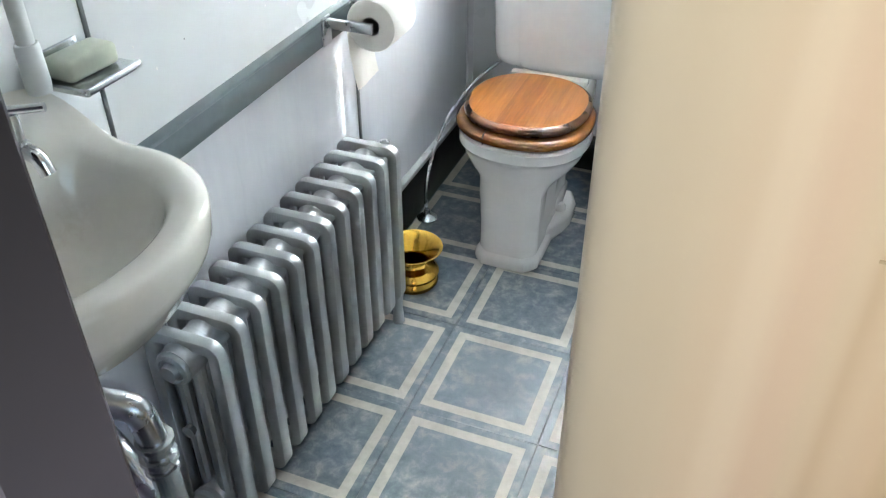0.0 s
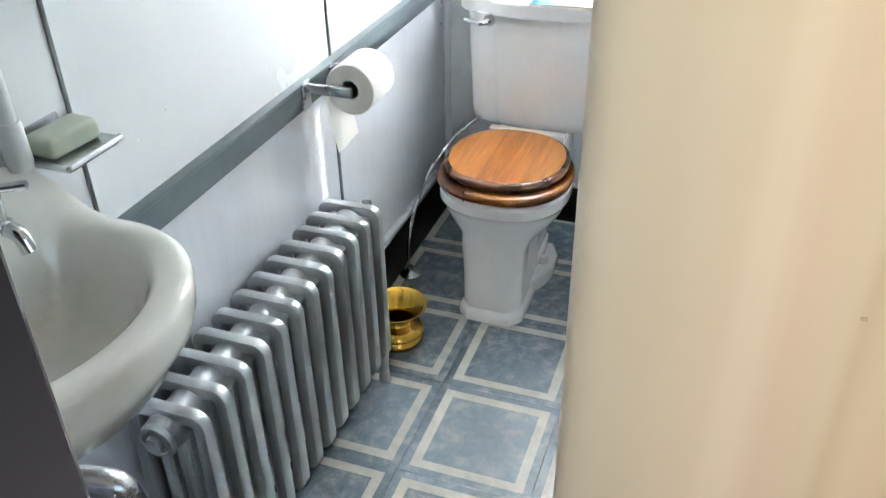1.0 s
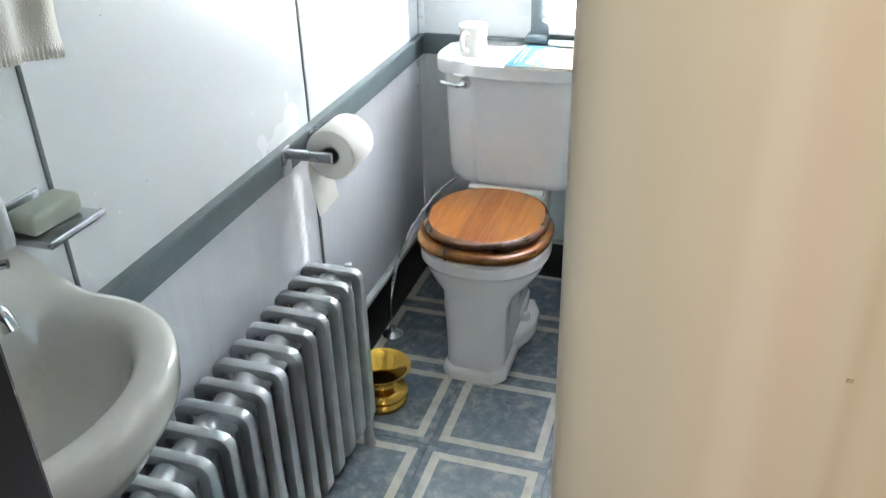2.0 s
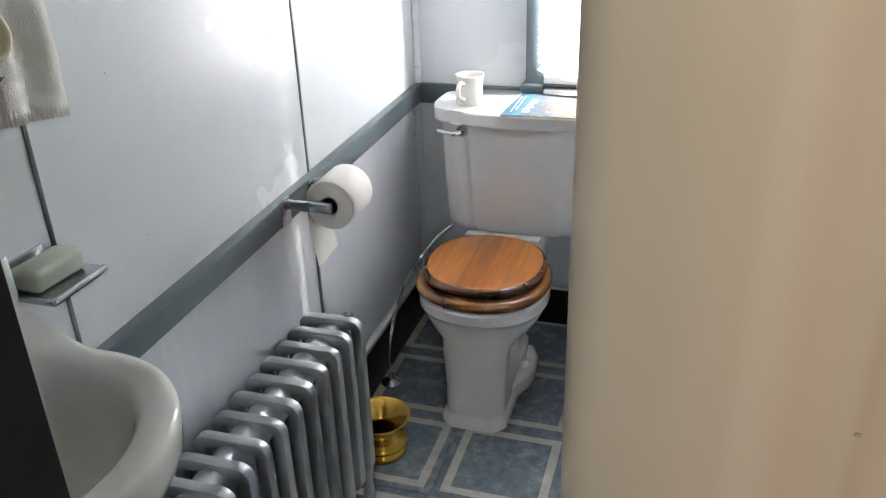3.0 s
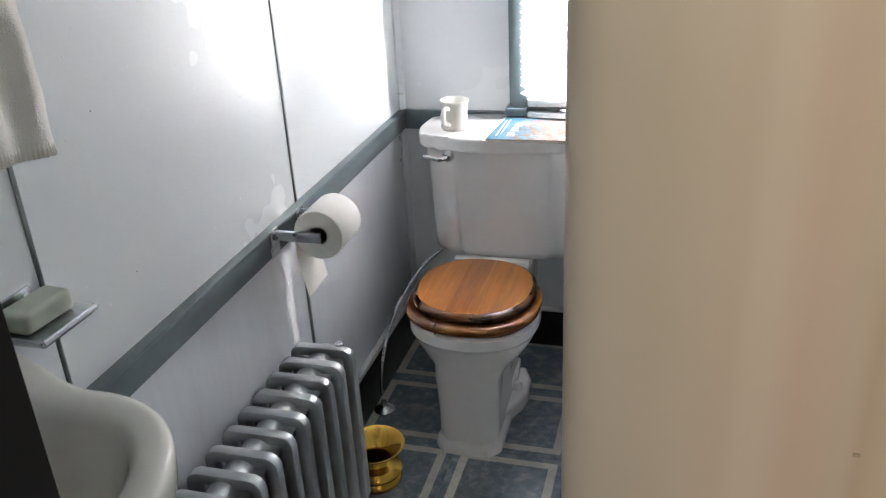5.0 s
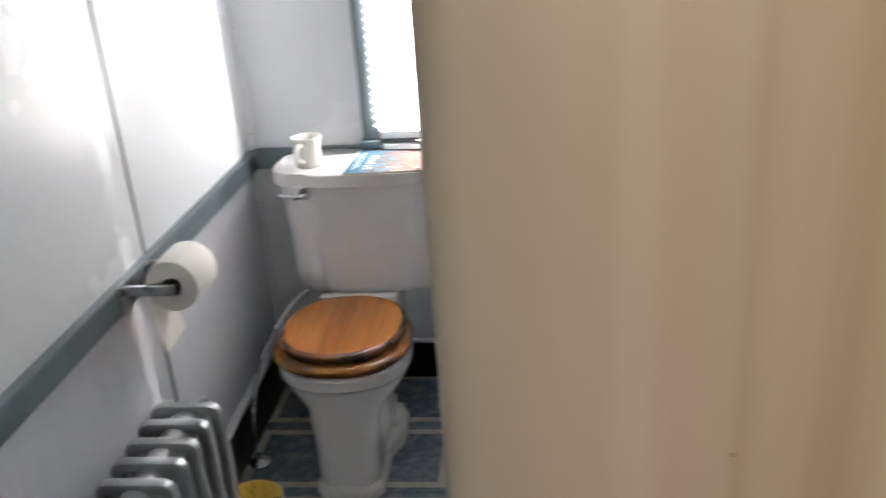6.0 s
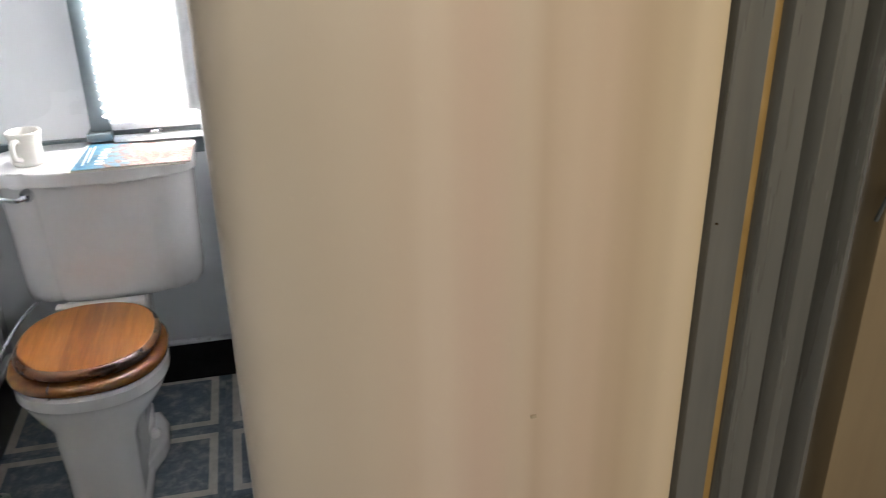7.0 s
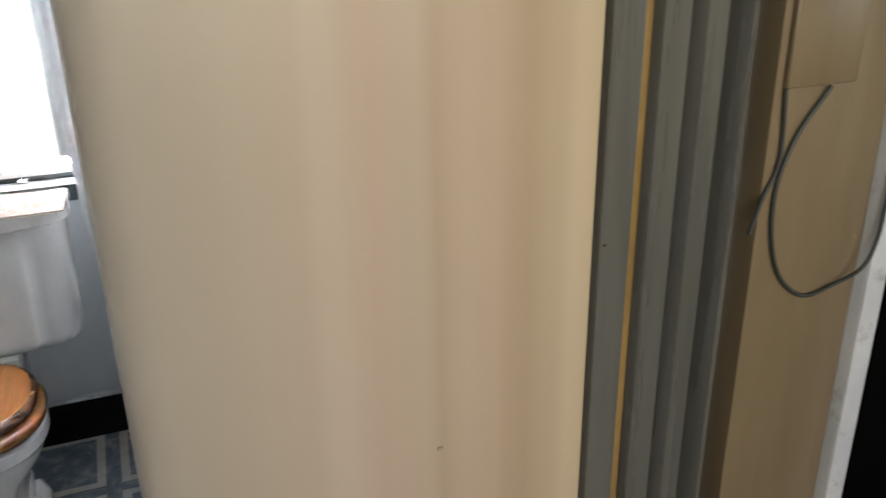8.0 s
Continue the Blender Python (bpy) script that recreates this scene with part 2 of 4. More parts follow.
def part(name, bm, material, parent=None, label="", smooth=True, crease=40):
    """One bmesh as one mesh object, under a thing or a part."""
    me = bpy.data.meshes.new(name)
    bmesh.ops.recalc_face_normals(bm, faces=bm.faces)
    bm.to_mesh(me)
    bm.free()
    me.materials.append(material)
    for p in me.polygons:
        p.use_smooth = smooth
    ob = new(name, me)
    if smooth:
        me.set_sharp_from_angle(angle=radians(crease))
    if parent:
        ob.parent = parent
        ob.matrix_parent_inverse = parent.matrix_basis.inverted()
    if label:
        ob["label"] = label
    return ob


def thing(name, at, label, category, group="", kind=""):
    ob = new(name)
    ob.matrix_basis = pose(*at)
    return tagged(ob, label, category, group, kind)


def box(x0, x1, y0, y1, z0, z1, bevel=0.0, seg=2, bm=None):
    bm = bm or bmesh.new()
    r = bmesh.ops.create_cube(bm, size=1, matrix=Matrix.LocRotScale(((x0 + x1) / 2, (y0 + y1) / 2, (z0 + z1) / 2), None, (x1 - x0, y1 - y0, z1 - z0)))
    if bevel:
        vs = set(r["verts"])
        bmesh.ops.bevel(bm, geom=[e for e in bm.edges if e.verts[0] in vs and e.verts[1] in vs], offset=bevel, segments=seg, affect="EDGES", profile=0.5)
    return bm


def tube(points, radius, sides=14, bm=None, closed=False):
    """A tube along a line of points; radius may be one number or one a point."""
    bm = bm or bmesh.new()
    pts = [Vector(p) for p in points]
    radii = radius if isinstance(radius, (list, tuple)) else [radius] * len(pts)
    rings = []
    up = None
    for i, p in enumerate(pts):
        if closed:
            d = pts[(i + 1) % len(pts)] - pts[i - 1]
        else:
            d = pts[min(i + 1, len(pts) - 1)] - pts[max(i - 1, 0)]
        d.normalize()
        if up is None:
            up = d.orthogonal().normalized()
        up = (up - d * up.dot(d)).normalized()
        side = d.cross(up)
        rings.append([bm.verts.new(p + radii[i] * (math.cos(a) * up + math.sin(a) * side)) for a in [2 * math.pi * k / sides for k in range(sides)]])
    pairs = list(zip(rings, rings[1:])) + ([(rings[-1], rings[0])] if closed else [])
    for a, b in pairs:
        for k in range(sides):
            bm.faces.new((a[k], a[(k + 1) % sides], b[(k + 1) % sides], b[k]))
    if not closed:
        bm.faces.new(rings[0])
        bm.faces.new(rings[-1])
    return bm


def curve_points(ctrl, n=24):
    """A smooth line through the control points (Catmull-Rom)."""
    c = [Vector(p) for p in ctrl]
    c = [2 * c[0] - c[1]] + c + [2 * c[-1] - c[-2]]
    out = []
    for i in range(1, len(c) - 2):
        for k in range(n):
            t = k / n
            out.append(0.5 * (2 * c[i] + (c[i + 1] - c[i - 1]) * t + (2 * c[i - 1] - 5 * c[i] + 4 * c[i + 1] - c[i + 2]) * t * t + (3 * c[i] - c[i - 1] - 3 * c[i + 1] + c[i + 2]) * t ** 3))
    return out + [c[-2]]


def lathe(profile, centre, sides=40, bm=None, axis="z"):
    """A turned shape from (radius, height) pairs."""
    bm = bm or bmesh.new()
    c = Vector(centre)
    rings = []
    for r, h in profile:
        ring = []
        for k in range(sides):
            a = 2 * math.pi * k / sides
            u, v = r * math.cos(a), r * math.sin(a)
            ring.append(bm.verts.new(c + Vector({"z": (u, v, h), "y": (u, h, v), "x": (h, u, v)}[axis])))
        rings.append(ring)
    for a, b in zip(rings, rings[1:]):
        for k in range(sides):
            bm.faces.new((a[k], a[(k + 1) % sides], b[(k + 1) % sides], b[k]))
    if profile[0][0] > 1e-4:
        bm.faces.new(rings[0])
    if profile[-1][0] > 1e-4:
        bm.faces.new(rings[-1])
    return bm


def loft(rings, bm=None, cap0=True, cap1=True):
    """Skins rings of equally many points."""
    bm = bm or bmesh.new()
    vs = [[bm.verts.new(p) for p in ring] for ring in rings]
    n = len(vs[0])
    for a, b in zip(vs, vs[1:]):
        for k in range(n):
            bm.faces.new((a[k], a[(k + 1) % n], b[(k + 1) % n], b[k]))
    if cap0:
        bm.faces.new(vs[0])
    if cap1:
        bm.faces.new(vs[-1])
    return bm


def slab(outline, z0, z1, bevel=0.003, bm=None):
    """An upright slab from a plan outline, its edges rounded."""
    bm = bm or bmesh.new()
    lo = [bm.verts.new((x, y, z0)) for x, y in outline]
    hi = [bm.verts.new((x, y, z1)) for x, y in outline]
    n = len(lo)
    fs = [bm.faces.new(lo), bm.faces.new(hi)] + [bm.faces.new((lo[k], lo[(k + 1) % n], hi[(k + 1) % n], hi[k])) for k in range(n)]
    if bevel:
        es = {e for f in fs[:2] for e in f.edges}
        bmesh.ops.bevel(bm, geom=list(es), offset=bevel, segments=5, affect="EDGES", profile=0.5)
    return bm


def bullnose(outline, z0, z1, deep):
    """A slab whose edge is fully rounded; deep is how far the rounding reaches in."""
    n2 = len(outline)
    c = sum((Vector(p) for p in outline), Vector((0, 0))) / n2
    rings = []
    for k in range(13):
        a = -math.pi / 2 + math.pi * k / 12
        inset = deep * (1 - math.cos(a))
        z = (z0 + z1) / 2 + (z1 - z0) / 2 * math.sin(a)
        ring = []
        for p in outline:
            d = Vector(p) - c
            q = c + d * (1 - inset / d.length)
            ring.append((q.x, q.y, z))
        rings.append(ring)
    return loft(rings)


def oval(cx, cy, a, front, rear, n=48, power=2.3):
    """An egg-like outline: half-width a, reaching front towards -y and rear towards +y."""
    out = []
    for k in range(n):
        t = 2 * math.pi * k / n
        c, s = math.cos(t), math.sin(t)
        q = (abs(c) ** power + abs(s) ** power) ** (-1 / power)
        out.append((cx + a * c * q, cy + (rear if s > 0 else front) * s * q))
    return out


# ---- structure ----
XW, YB, XR, H = -0.300, 0.900, 0.470, 2.10
RAIL0, RAIL1, SLOPE = 0.722, 0.783, 0.012

wall_left = tagged(part("wall_left", box(XW - 0.05, XW, -1.395, YB + 0.06, RAIL1 - 0.03, H), M_wall, smooth=False), "pale blue-white enamelled upper wall panelling", "wall", kind="structure")
wall_left_low = tagged(part("wall_left_lower", box(XW - 0.05, XW - 0.002, -1.395, YB + 0.06, 0, RAIL1 - 0.03), M_wall_low, smooth=False), "pale blue-grey enamelled lower wall panelling", "wall", kind="structure")
ceiling = tagged(part("ceiling", box(-0.40, 2.6, -3.1, 1.0, H, H + 0.05), M_ceiling, smooth=False), "plain pale painted ceiling", "ceiling", kind="structure")
floor_base = tagged(part("floor", box(-0.40, 2.6, -3.1, 1.0, -0.06, -0.0045), M_plank, smooth=False), "dark floor under the vinyl tiles", "floor", kind="structure")

# back wall with the window opening
WX0, WX1, WZ0, WZ1 = 0.110, 0.400, 0.835, 1.86
bm = box(XW - 0.05, WX0 - 0.0102, YB, YB + 0.06, 0, H)
box(WX1, XR + 0.04, YB, YB + 0.06, 0, H, bm=bm)
box(WX0, WX1, YB, YB + 0.06, 0, WZ0 - 0.045, bm=bm)
box(WX0, WX1, YB, YB + 0.06, WZ1, H, bm=bm)
wall_back = tagged(part("wall_back", bm, M_wall, smooth=False), "pale blue-grey painted end wall with a window", "wall", kind="structure")
wall_right = tagged(part("wall_right", box(XR, XR + 0.04, -0.76, YB, 0, H), M_wall, smooth=False), "pale blue-grey painted partition", "wall", kind="structure")

# corridor round the camera; its unseen walls have made-up openings for fill
# Solid block; the opening's darkness is only its colour.
wall_corridor = tagged(part("wall_corridor_end", box(1.2525, 2.6, -0.82, -0.76, 0, H), M_black, smooth=False), "solid block painted black as the dark of an opening", "wall", kind="structure")
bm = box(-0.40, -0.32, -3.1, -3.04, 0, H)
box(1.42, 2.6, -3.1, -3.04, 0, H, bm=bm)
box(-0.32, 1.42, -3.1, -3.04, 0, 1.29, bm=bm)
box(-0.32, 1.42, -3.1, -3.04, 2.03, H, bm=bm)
wall_south = tagged(part("wall_corridor_back", bm, M_beige_wall, smooth=False), "unseen tan corridor wall with an added opening for fill light", "wall", kind="structure")
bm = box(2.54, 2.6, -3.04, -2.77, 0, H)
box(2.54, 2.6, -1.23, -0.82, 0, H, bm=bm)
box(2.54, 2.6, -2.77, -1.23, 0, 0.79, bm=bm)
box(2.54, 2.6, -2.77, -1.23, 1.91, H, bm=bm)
wall_east = tagged(part("wall_corridor_side", bm, M_beige_wall, smooth=False), "unseen tan corridor side wall with an added opening for fill light", "wall", kind="structure")
wall_west = tagged(part("wall_corridor_west", box(-0.40, -0.34, -3.04, -1.42, 0, H), M_beige_wall, smooth=False), "tan painted corridor wall", "wall", kind="structure")

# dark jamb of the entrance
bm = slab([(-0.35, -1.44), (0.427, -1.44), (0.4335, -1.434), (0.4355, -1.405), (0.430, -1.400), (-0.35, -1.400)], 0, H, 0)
jamb = tagged(part("wall_entrance", bm, M_jamb), "dark slate entrance wall edge with mauve light painted lower down", "wall", kind="structure")

# chair rail, baseboard, corner trim, seams
bm = box(XW - 0.01, XW + 0.016, -1.395, YB, RAIL0, RAIL1 - 0.008, 0.002)
box(XW - 0.01, XW + 0.022, -1.395, YB, RAIL1 - 0.0085, RAIL1, 0.003, bm=bm)
for v in bm.verts:
    v.co.z += SLOPE * v.co.y
tagged(part("trim_rail_left", bm, M_rail), "slate grey painted chair rail on the panelled wall", "chair rail", kind="structure")
bm = box(XW + 0.0165, XR, YB - 0.016, YB + 0.01, RAIL0 + 0.011, RAIL1 + 0.011, 0.003)
tagged(part("trim_rail_back", bm, M_rail), "slate grey painted chair rail on the end wall", "chair rail", kind="structure")
tagged(part("baseboard_left", box(XW - 0.01, XW + 0.013, -1.395, YB, 0, 0.150, 0.002), M_base), "black painted baseboard", "baseboard", kind="structure")
tagged(part("baseboard_back", box(XW + 0.0135, XR, YB - 0.014, YB + 0.01, 0, 0.128, 0.002), M_base), "black painted baseboard", "baseboard", kind="structure")
tagged(part("trim_base_left", box(XW - 0.01, XW + 0.017, -1.395, YB, 0.1505, 0.168, 0.005), M_trim), "chipped white strip above the black baseboard", "trim", kind="structure")
tagged(part("trim_base_back", box(XW + 0.0175, XR, YB - 0.018, YB + 0.01, 0.1285, 0.139, 0.004), M_trim), "chipped white strip above the black baseboard", "trim", kind="structure")


def corner_strip(z0, z1):
    pts = [(XW - 0.001, YB + 0.001), (XW - 0.001, YB - 0.016), (XW + 0.005, YB - 0.018), (XW + 0.012, YB - 0.012), (XW + 0.018, YB - 0.006), (XW + 0.017, YB + 0.001)]
    return slab(pts, z0, z1, 0)


tagged(part("trim_corner", corner_strip(RAIL1 + 0.010, H), M_trim), "chipped white corner moulding above the rail", "trim", kind="structure")
tagged(part("trim_corner_lower", corner_strip(0.17, RAIL0 + 0.012), M_wall_low), "pale grey corner moulding below the rail", "trim", kind="structure")
for y, z0, z1 in ((-0.660, 0.17, RAIL0), (-0.660, RAIL1 - 0.012, H), (0.122, 0.17, RAIL0), (0.122, RAIL1 - 0.004, H)):
    bm = box(XW - 0.004, XW + 0.003, y - 0.004, y + 0.004, z0, z1, 0.0015)
    tagged(part("trim_seam", bm, M_seam), "thin dark metal strip over a panel seam", "trim", kind="structure")

M_chip = surface("bare_chip", (0.78, 0.78, 0.76), (0.84, 0.84, 0.82), 0.6)
M_nick = surface("dark_nick", (0.16, 0.17, 0.18), (0.24, 0.25, 0.26), 0.6)
rng = random.Random(4)
for k in range(46):
    y, z, r_ = rng.uniform(-0.62, 0.05), rng.uniform(0.84, 1.32), rng.uniform(0.0007, 0.0019)
    bm = bmesh.new()
    ring_ = [(y + r_ * rng.uniform(0.5, 1.1) * math.cos(a), z + r_ * rng.uniform(0.5, 1.5) * math.sin(a)) for a in [2 * math.pi * i / 7 for i in range(7)]]
    loft([[(XW - 0.001, p, q) for p, q in ring_], [(XW + 0.0007, p, q) for p, q in ring_]], bm)
    part("paint_chip", bm, M_nick if k % 11 == 0 else M_chip, wall_left, smooth=False)

M_rust = surface("rust", (0.14, 0.06, 0.025), (0.24, 0.11, 0.05), 0.8)
for dy, dz in ((0.0, 0.0), (0.004, -0.010), (-0.003, -0.075)):
    part("rust_spot", lathe([(0.0, 0.0012), (0.0028, 0.001), (0.0040, 0.0)], (XW - 0.0012, YB - 0.030 + dy, RAIL0 - 0.012 + dz), 9, axis="x"), M_rust, wall_left_low, smooth=False)

# window: casing, sill, sash rails, pane
window = thing("window_1", (0.25, YB, WZ0), "slate framed window with a white blind, glaring daylight", "window", kind="structure")
part("window_frame", box(WX0 - 0.053, WX0 - 0.002, 0.836, YB + 0.004, WZ0 - 0.012, WZ1 + 0.05, 0.004), M_rail, window)
part("window_frame", box(WX1 + 0.002, WX1 + 0.055, 0.836, YB + 0.004, WZ0 - 0.012, WZ1 + 0.05, 0.004), M_rail, window)
part("window_frame", box(WX0 - 0.0015, WX1 + 0.0015, 0.836, YB + 0.004, WZ1, WZ1 + 0.05, 0.004), M_rail, window)
part("window_sill", box(WX0 - 0.066, WX0 + 0.001, 0.822, YB + 0.004, WZ0 - 0.036, WZ0 - 0.0125, 0.008), M_rail, window)
part("jamb_lining", box(WX0 - 0.010, WX0 - 0.002, YB + 0.0045, YB + 0.065, WZ0 - 0.04, WZ1), M_rail, window)
part("jamb_lining", box(WX1 - 0.006, WX1 - 0.001, YB + 0.0045, YB + 0.065, WZ0 - 0.04, WZ1), M_rail, window)
part("sash_rail", box(WX0 + 0.0015, WX1, 0.826, YB + 0.030, WZ0 - 0.008, WZ0 + 0.014, 0.003), M_trim, window)
part("sash_rail", box(WX0 + 0.0015, WX1, 0.838, YB + 0.030, WZ0 - 0.024, WZ0 - 0.0085, 0.002), M_rail, window)
part("sash_rail", box(WX0 + 0.0015, WX1, 0.822, YB + 0.030, WZ0 - 0.040, WZ0 - 0.0245, 0.003), M_trim, window)
part("sash_lift", tube(curve_points([(0.205, 0.838, WZ0 - 0.016), (0.210, 0.823, WZ0 - 0.016), (0.226, 0.823, WZ0 - 0.016), (0.231, 0.838, WZ0 - 0.016)], 5), 0.004, 8), M_dull, window)
part("meeting_rail", box(WX0 - 0.0015, WX1 - 0.007, YB + 0.030, YB + 0.055, 1.500, 1.575, 0.003), M_rail, window)
pane = part("pane", box(WX0, WX1 - 0.008, YB + 0.058, YB + 0.062, WZ0, WZ1), M_glass, window, smooth=False)
pane.visible_shadow = False
blind = thing("venetian_blind", (0.25, 0.820, WZ1), "closed white venetian blind glowing with daylight", "blind")
SLAT_X = WX0 - 0.0170
n = 44
pitch = (WZ1 - WZ0 - 0.034) / n
first = None
for k in range(n):
    if first is None:
        bm = bmesh.new()
        w = (WX1 + 0.006 - SLAT_X) / 2
        outline = []
        for sx in (1, -1):
            for j in range(9):
                v = sx * (1 - j / 4)
                outline.append((sx * (w - 0.030 * abs(v) ** 1.4), 0.0125 * v))
        rows = []
        for dz in (-0.0004, 0.0004):
            rows.append([bm.verts.new((x, y, dz + 0.0015 * (1 - (y / 0.0125) ** 2))) for x, y in outline])
        bm.faces.new(rows[0])
        bm.faces.new(rows[1])
        m_ = len(outline)
        for i in range(m_):
            bm.faces.new((rows[0][i], rows[0][(i + 1) % m_], rows[1][(i + 1) % m_], rows[1][i]))
        first = part("slat", bm, M_slat, None)
        ob = first
    else:
        ob = bpy.data.objects.new("slat", first.data)
        scene.collection.objects.link(ob)
    ob.parent = blind
    ob.matrix_basis = blind.matrix_basis.inverted() @ pose((WX1 + 0.006 + SLAT_X) / 2, 0.820, WZ0 + 0.022 + pitch * (k + 0.5), -83)
part("head_rail", box(WX0 + 0.003, WX1 + 0.006, 0.805, 0.834, WZ1 - 0.012, WZ1 + 0.02, 0.002), M_trim, blind)

M_haze = bpy.data.materials.new("outside_haze")
M_haze.use_nodes = True
hz = M_haze.node_tree.nodes["Principled BSDF"]
hz.inputs["Base Color"].default_value = (0.7, 0.72, 0.75, 1)
hz.inputs["Emission Color"].default_value, hz.inputs["Emission Strength"].default_value = (0.95, 0.97, 1.0, 1), 3.0
tagged(part("backdrop", box(-8, 8, 7.0, 7.05, -6, 3.0), M_haze, smooth=False), "glaring pale daylight outside the window", "backdrop", kind="structure")

# ---- curtain cloth hanging at the window's edge ----


def cloth(name, x0, x1, z0, z1, y, waves, depth, material, parent, label="", ragged=0.004, thick=0.003, seed=0.0, along="x", drop=0.0, ribs=0, taper=0.0):
    """A hanging cloth with soft folds and an uneven hem, given real thickness."""
    nx, nz = (140 if ribs else 40), 40
    bm = bmesh.new()
    sides = []
    for off in (0.0, thick):
        grid = []
        for j in range(nz + 1):
            row = []
            for i in range(nx + 1):
                u, v = i / nx, j / nz
                f = math.sin(waves * 2 * math.pi * u + seed + 0.6 * v) * depth * (0.55 + 0.45 * (1 - v))
                f += noise.noise((u * 5 + seed, v * 4, seed)) * depth * 0.7
                z = z0 + (z1 - z0) * v + (noise.noise((u * 22, seed, 0)) * ragged + noise.noise((u * 5, seed, 3)) * ragged) * (1 - v) ** 6
                z -= drop * u * (1 - v)
                if ribs and j < 2:
                    f += 0.0016 * math.sin(ribs * 2 * math.pi * u + 2 * noise.noise((u * 6, seed, 1)))
                x = x0 + (x1 - x0) * u + noise.noise((v * 6, seed, 7)) * 0.006 * (1 - v) + taper * u * (1 - v) ** 0.6
                row.append(bm.verts.new((x, y + f + off, z) if along == "x" else (y + f + off, x, z)))
            grid.append(row)
        for j in range(nz):
            for i in range(nx):
                bm.faces.new((grid[j][i], grid[j][i + 1], grid[j + 1][i + 1], grid[j + 1][i]))
        sides.append(grid)
    a, b = sides
    for i in range(nx):
        bm.faces.new((a[0][i], a[0][i + 1], b[0][i + 1], b[0][i]))
        bm.faces.new((a[nz][i], a[nz][i + 1], b[nz][i + 1], b[nz][i]))
    for j in range(nz):
        bm.faces.new((a[j][0], a[j + 1][0], b[j + 1][0], b[j][0]))
        bm.faces.new((a[j][nx], a[j + 1][nx], b[j + 1][nx], b[j][nx]))
    return part(name, bm, material, parent, label)


M_lace = surface("curtain_cloth", (0.66, 0.67, 0.68), (0.74, 0.75, 0.76), 0.9, scale=30, grain=260, bump=0.5)
curtain = thing("window_curtain", (0.36, 0.80, 1.85), "thin white cloth curtain drawn aside at the window", "curtain")
cloth("cloth", 0.306, 0.44, 0.880, 1.85, 0.796, 4, 0.006, M_lace, curtain, ragged=0.01, seed=1.7)
cloth("cloth", 0.340, 0.45, 0.628, 0.898, 0.792, 3, 0.005, M_lace, curtain, ragged=0.02, seed=4.2)

# ---- beige door panel, grey moulded frame, corridor wall ----
DY = -0.790
door = thing("door_1", (0.44, DY, 0), "glossy beige painted door panel standing open", "door", kind="structure")
bm = bmesh.new()
rows = []
for j in range(61):
    z = 0.012 + (2.04 - 0.012) * j / 60
    ring = []
    for i in range(60):
        x = 0.470 + (0.866 - 0.470) * i / 59
        f = min(1.0, (x - 0.470) / 0.12) * (0.0011 * math.sin(x * 31 + 0.4) + 0.0006 * math.sin(x * 67 + 1.0) + 0.0012 * noise.noise((x * 9, z * 0.8, 2.0)))
        ring.append((x, DY - 0.018 + f, z))
    ring += [(0.868, DY - 0.014, z), (0.868, DY + 0.018, z), (0.470, DY + 0.018, z)]
    for k in range(1, 24):
        a = math.pi / 2 + math.pi * k / 24
        ring.append((0.470 - 0.033 * abs(math.cos(a)) ** 0.8, DY + 0.018 * math.sin(a), z))
    rows.append(ring)
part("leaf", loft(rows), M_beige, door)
M_scuff = surface("scuff", (0.42, 0.33, 0.22), (0.50, 0.40, 0.28), 0.6)
part("scratch", box(0.705, 0.711, DY - 0.0203, DY - 0.015, 0.952, 0.9555, 0.0005), M_scuff, door, "small brown chip in the paint")
frame_post = thing("door_frame", (0.96, DY, 0), "grey moulded door frame with an ochre edge strip", "door frame", kind="structure")
prof = [(0.870, 0.03), (0.870, -0.012), (0.873, -0.020), (0.890, -0.023), (0.907, -0.018), (0.909, 0.0)]
part("stile", slab([(x, DY + y) for x, y in prof], 0, H, 0), M_frame, frame_post)
part("nick", box(0.8760, 0.8785, DY - 0.0226, DY - 0.018, 1.137, 1.1385, 0.0003), M_hole_nick, frame_post, "small dark nick in the paint")
part("edge_strip", box(0.9095, 0.9195, DY - 0.012, DY + 0.03, 0, H, 0.002), M_gold, frame_post, "ochre strip along the frame")
prof = [(0.920, 0.03), (0.920, -0.016), (0.924, -0.022), (0.952, -0.022), (0.957, -0.014), (0.959, 0.004), (0.964, 0.004), (0.966, -0.014), (0.972, -0.021), (0.994, -0.021), (1.000, -0.010), (1.002, 0.008), (1.009, 0.008), (1.011, -0.016), (1.018, -0.026), (1.026, -0.022), (1.030, -0.006), (1.036, 0.022), (1.066, 0.024), (1.066, 0.03)]
part("moulding", slab([(x, DY + y) for x, y in prof], 0, H, 0), M_frame, frame_post)
tagged(part("wall_corridor_tan", box(1.067, 1.2205, DY - 0.012, DY + 0.03, 0, H, 0.001), M_beige_wall), "tan painted strip of corridor wall", "wall", kind="structure")
tagged(part("trim_corridor", box(1.221, 1.252, DY - 0.030, DY + 0.03, 0, H, 0.006), M_trim), "white painted upright trim", "trim", kind="structure")

# ---- toilet ----
TX, BX = 0.068, 0.034


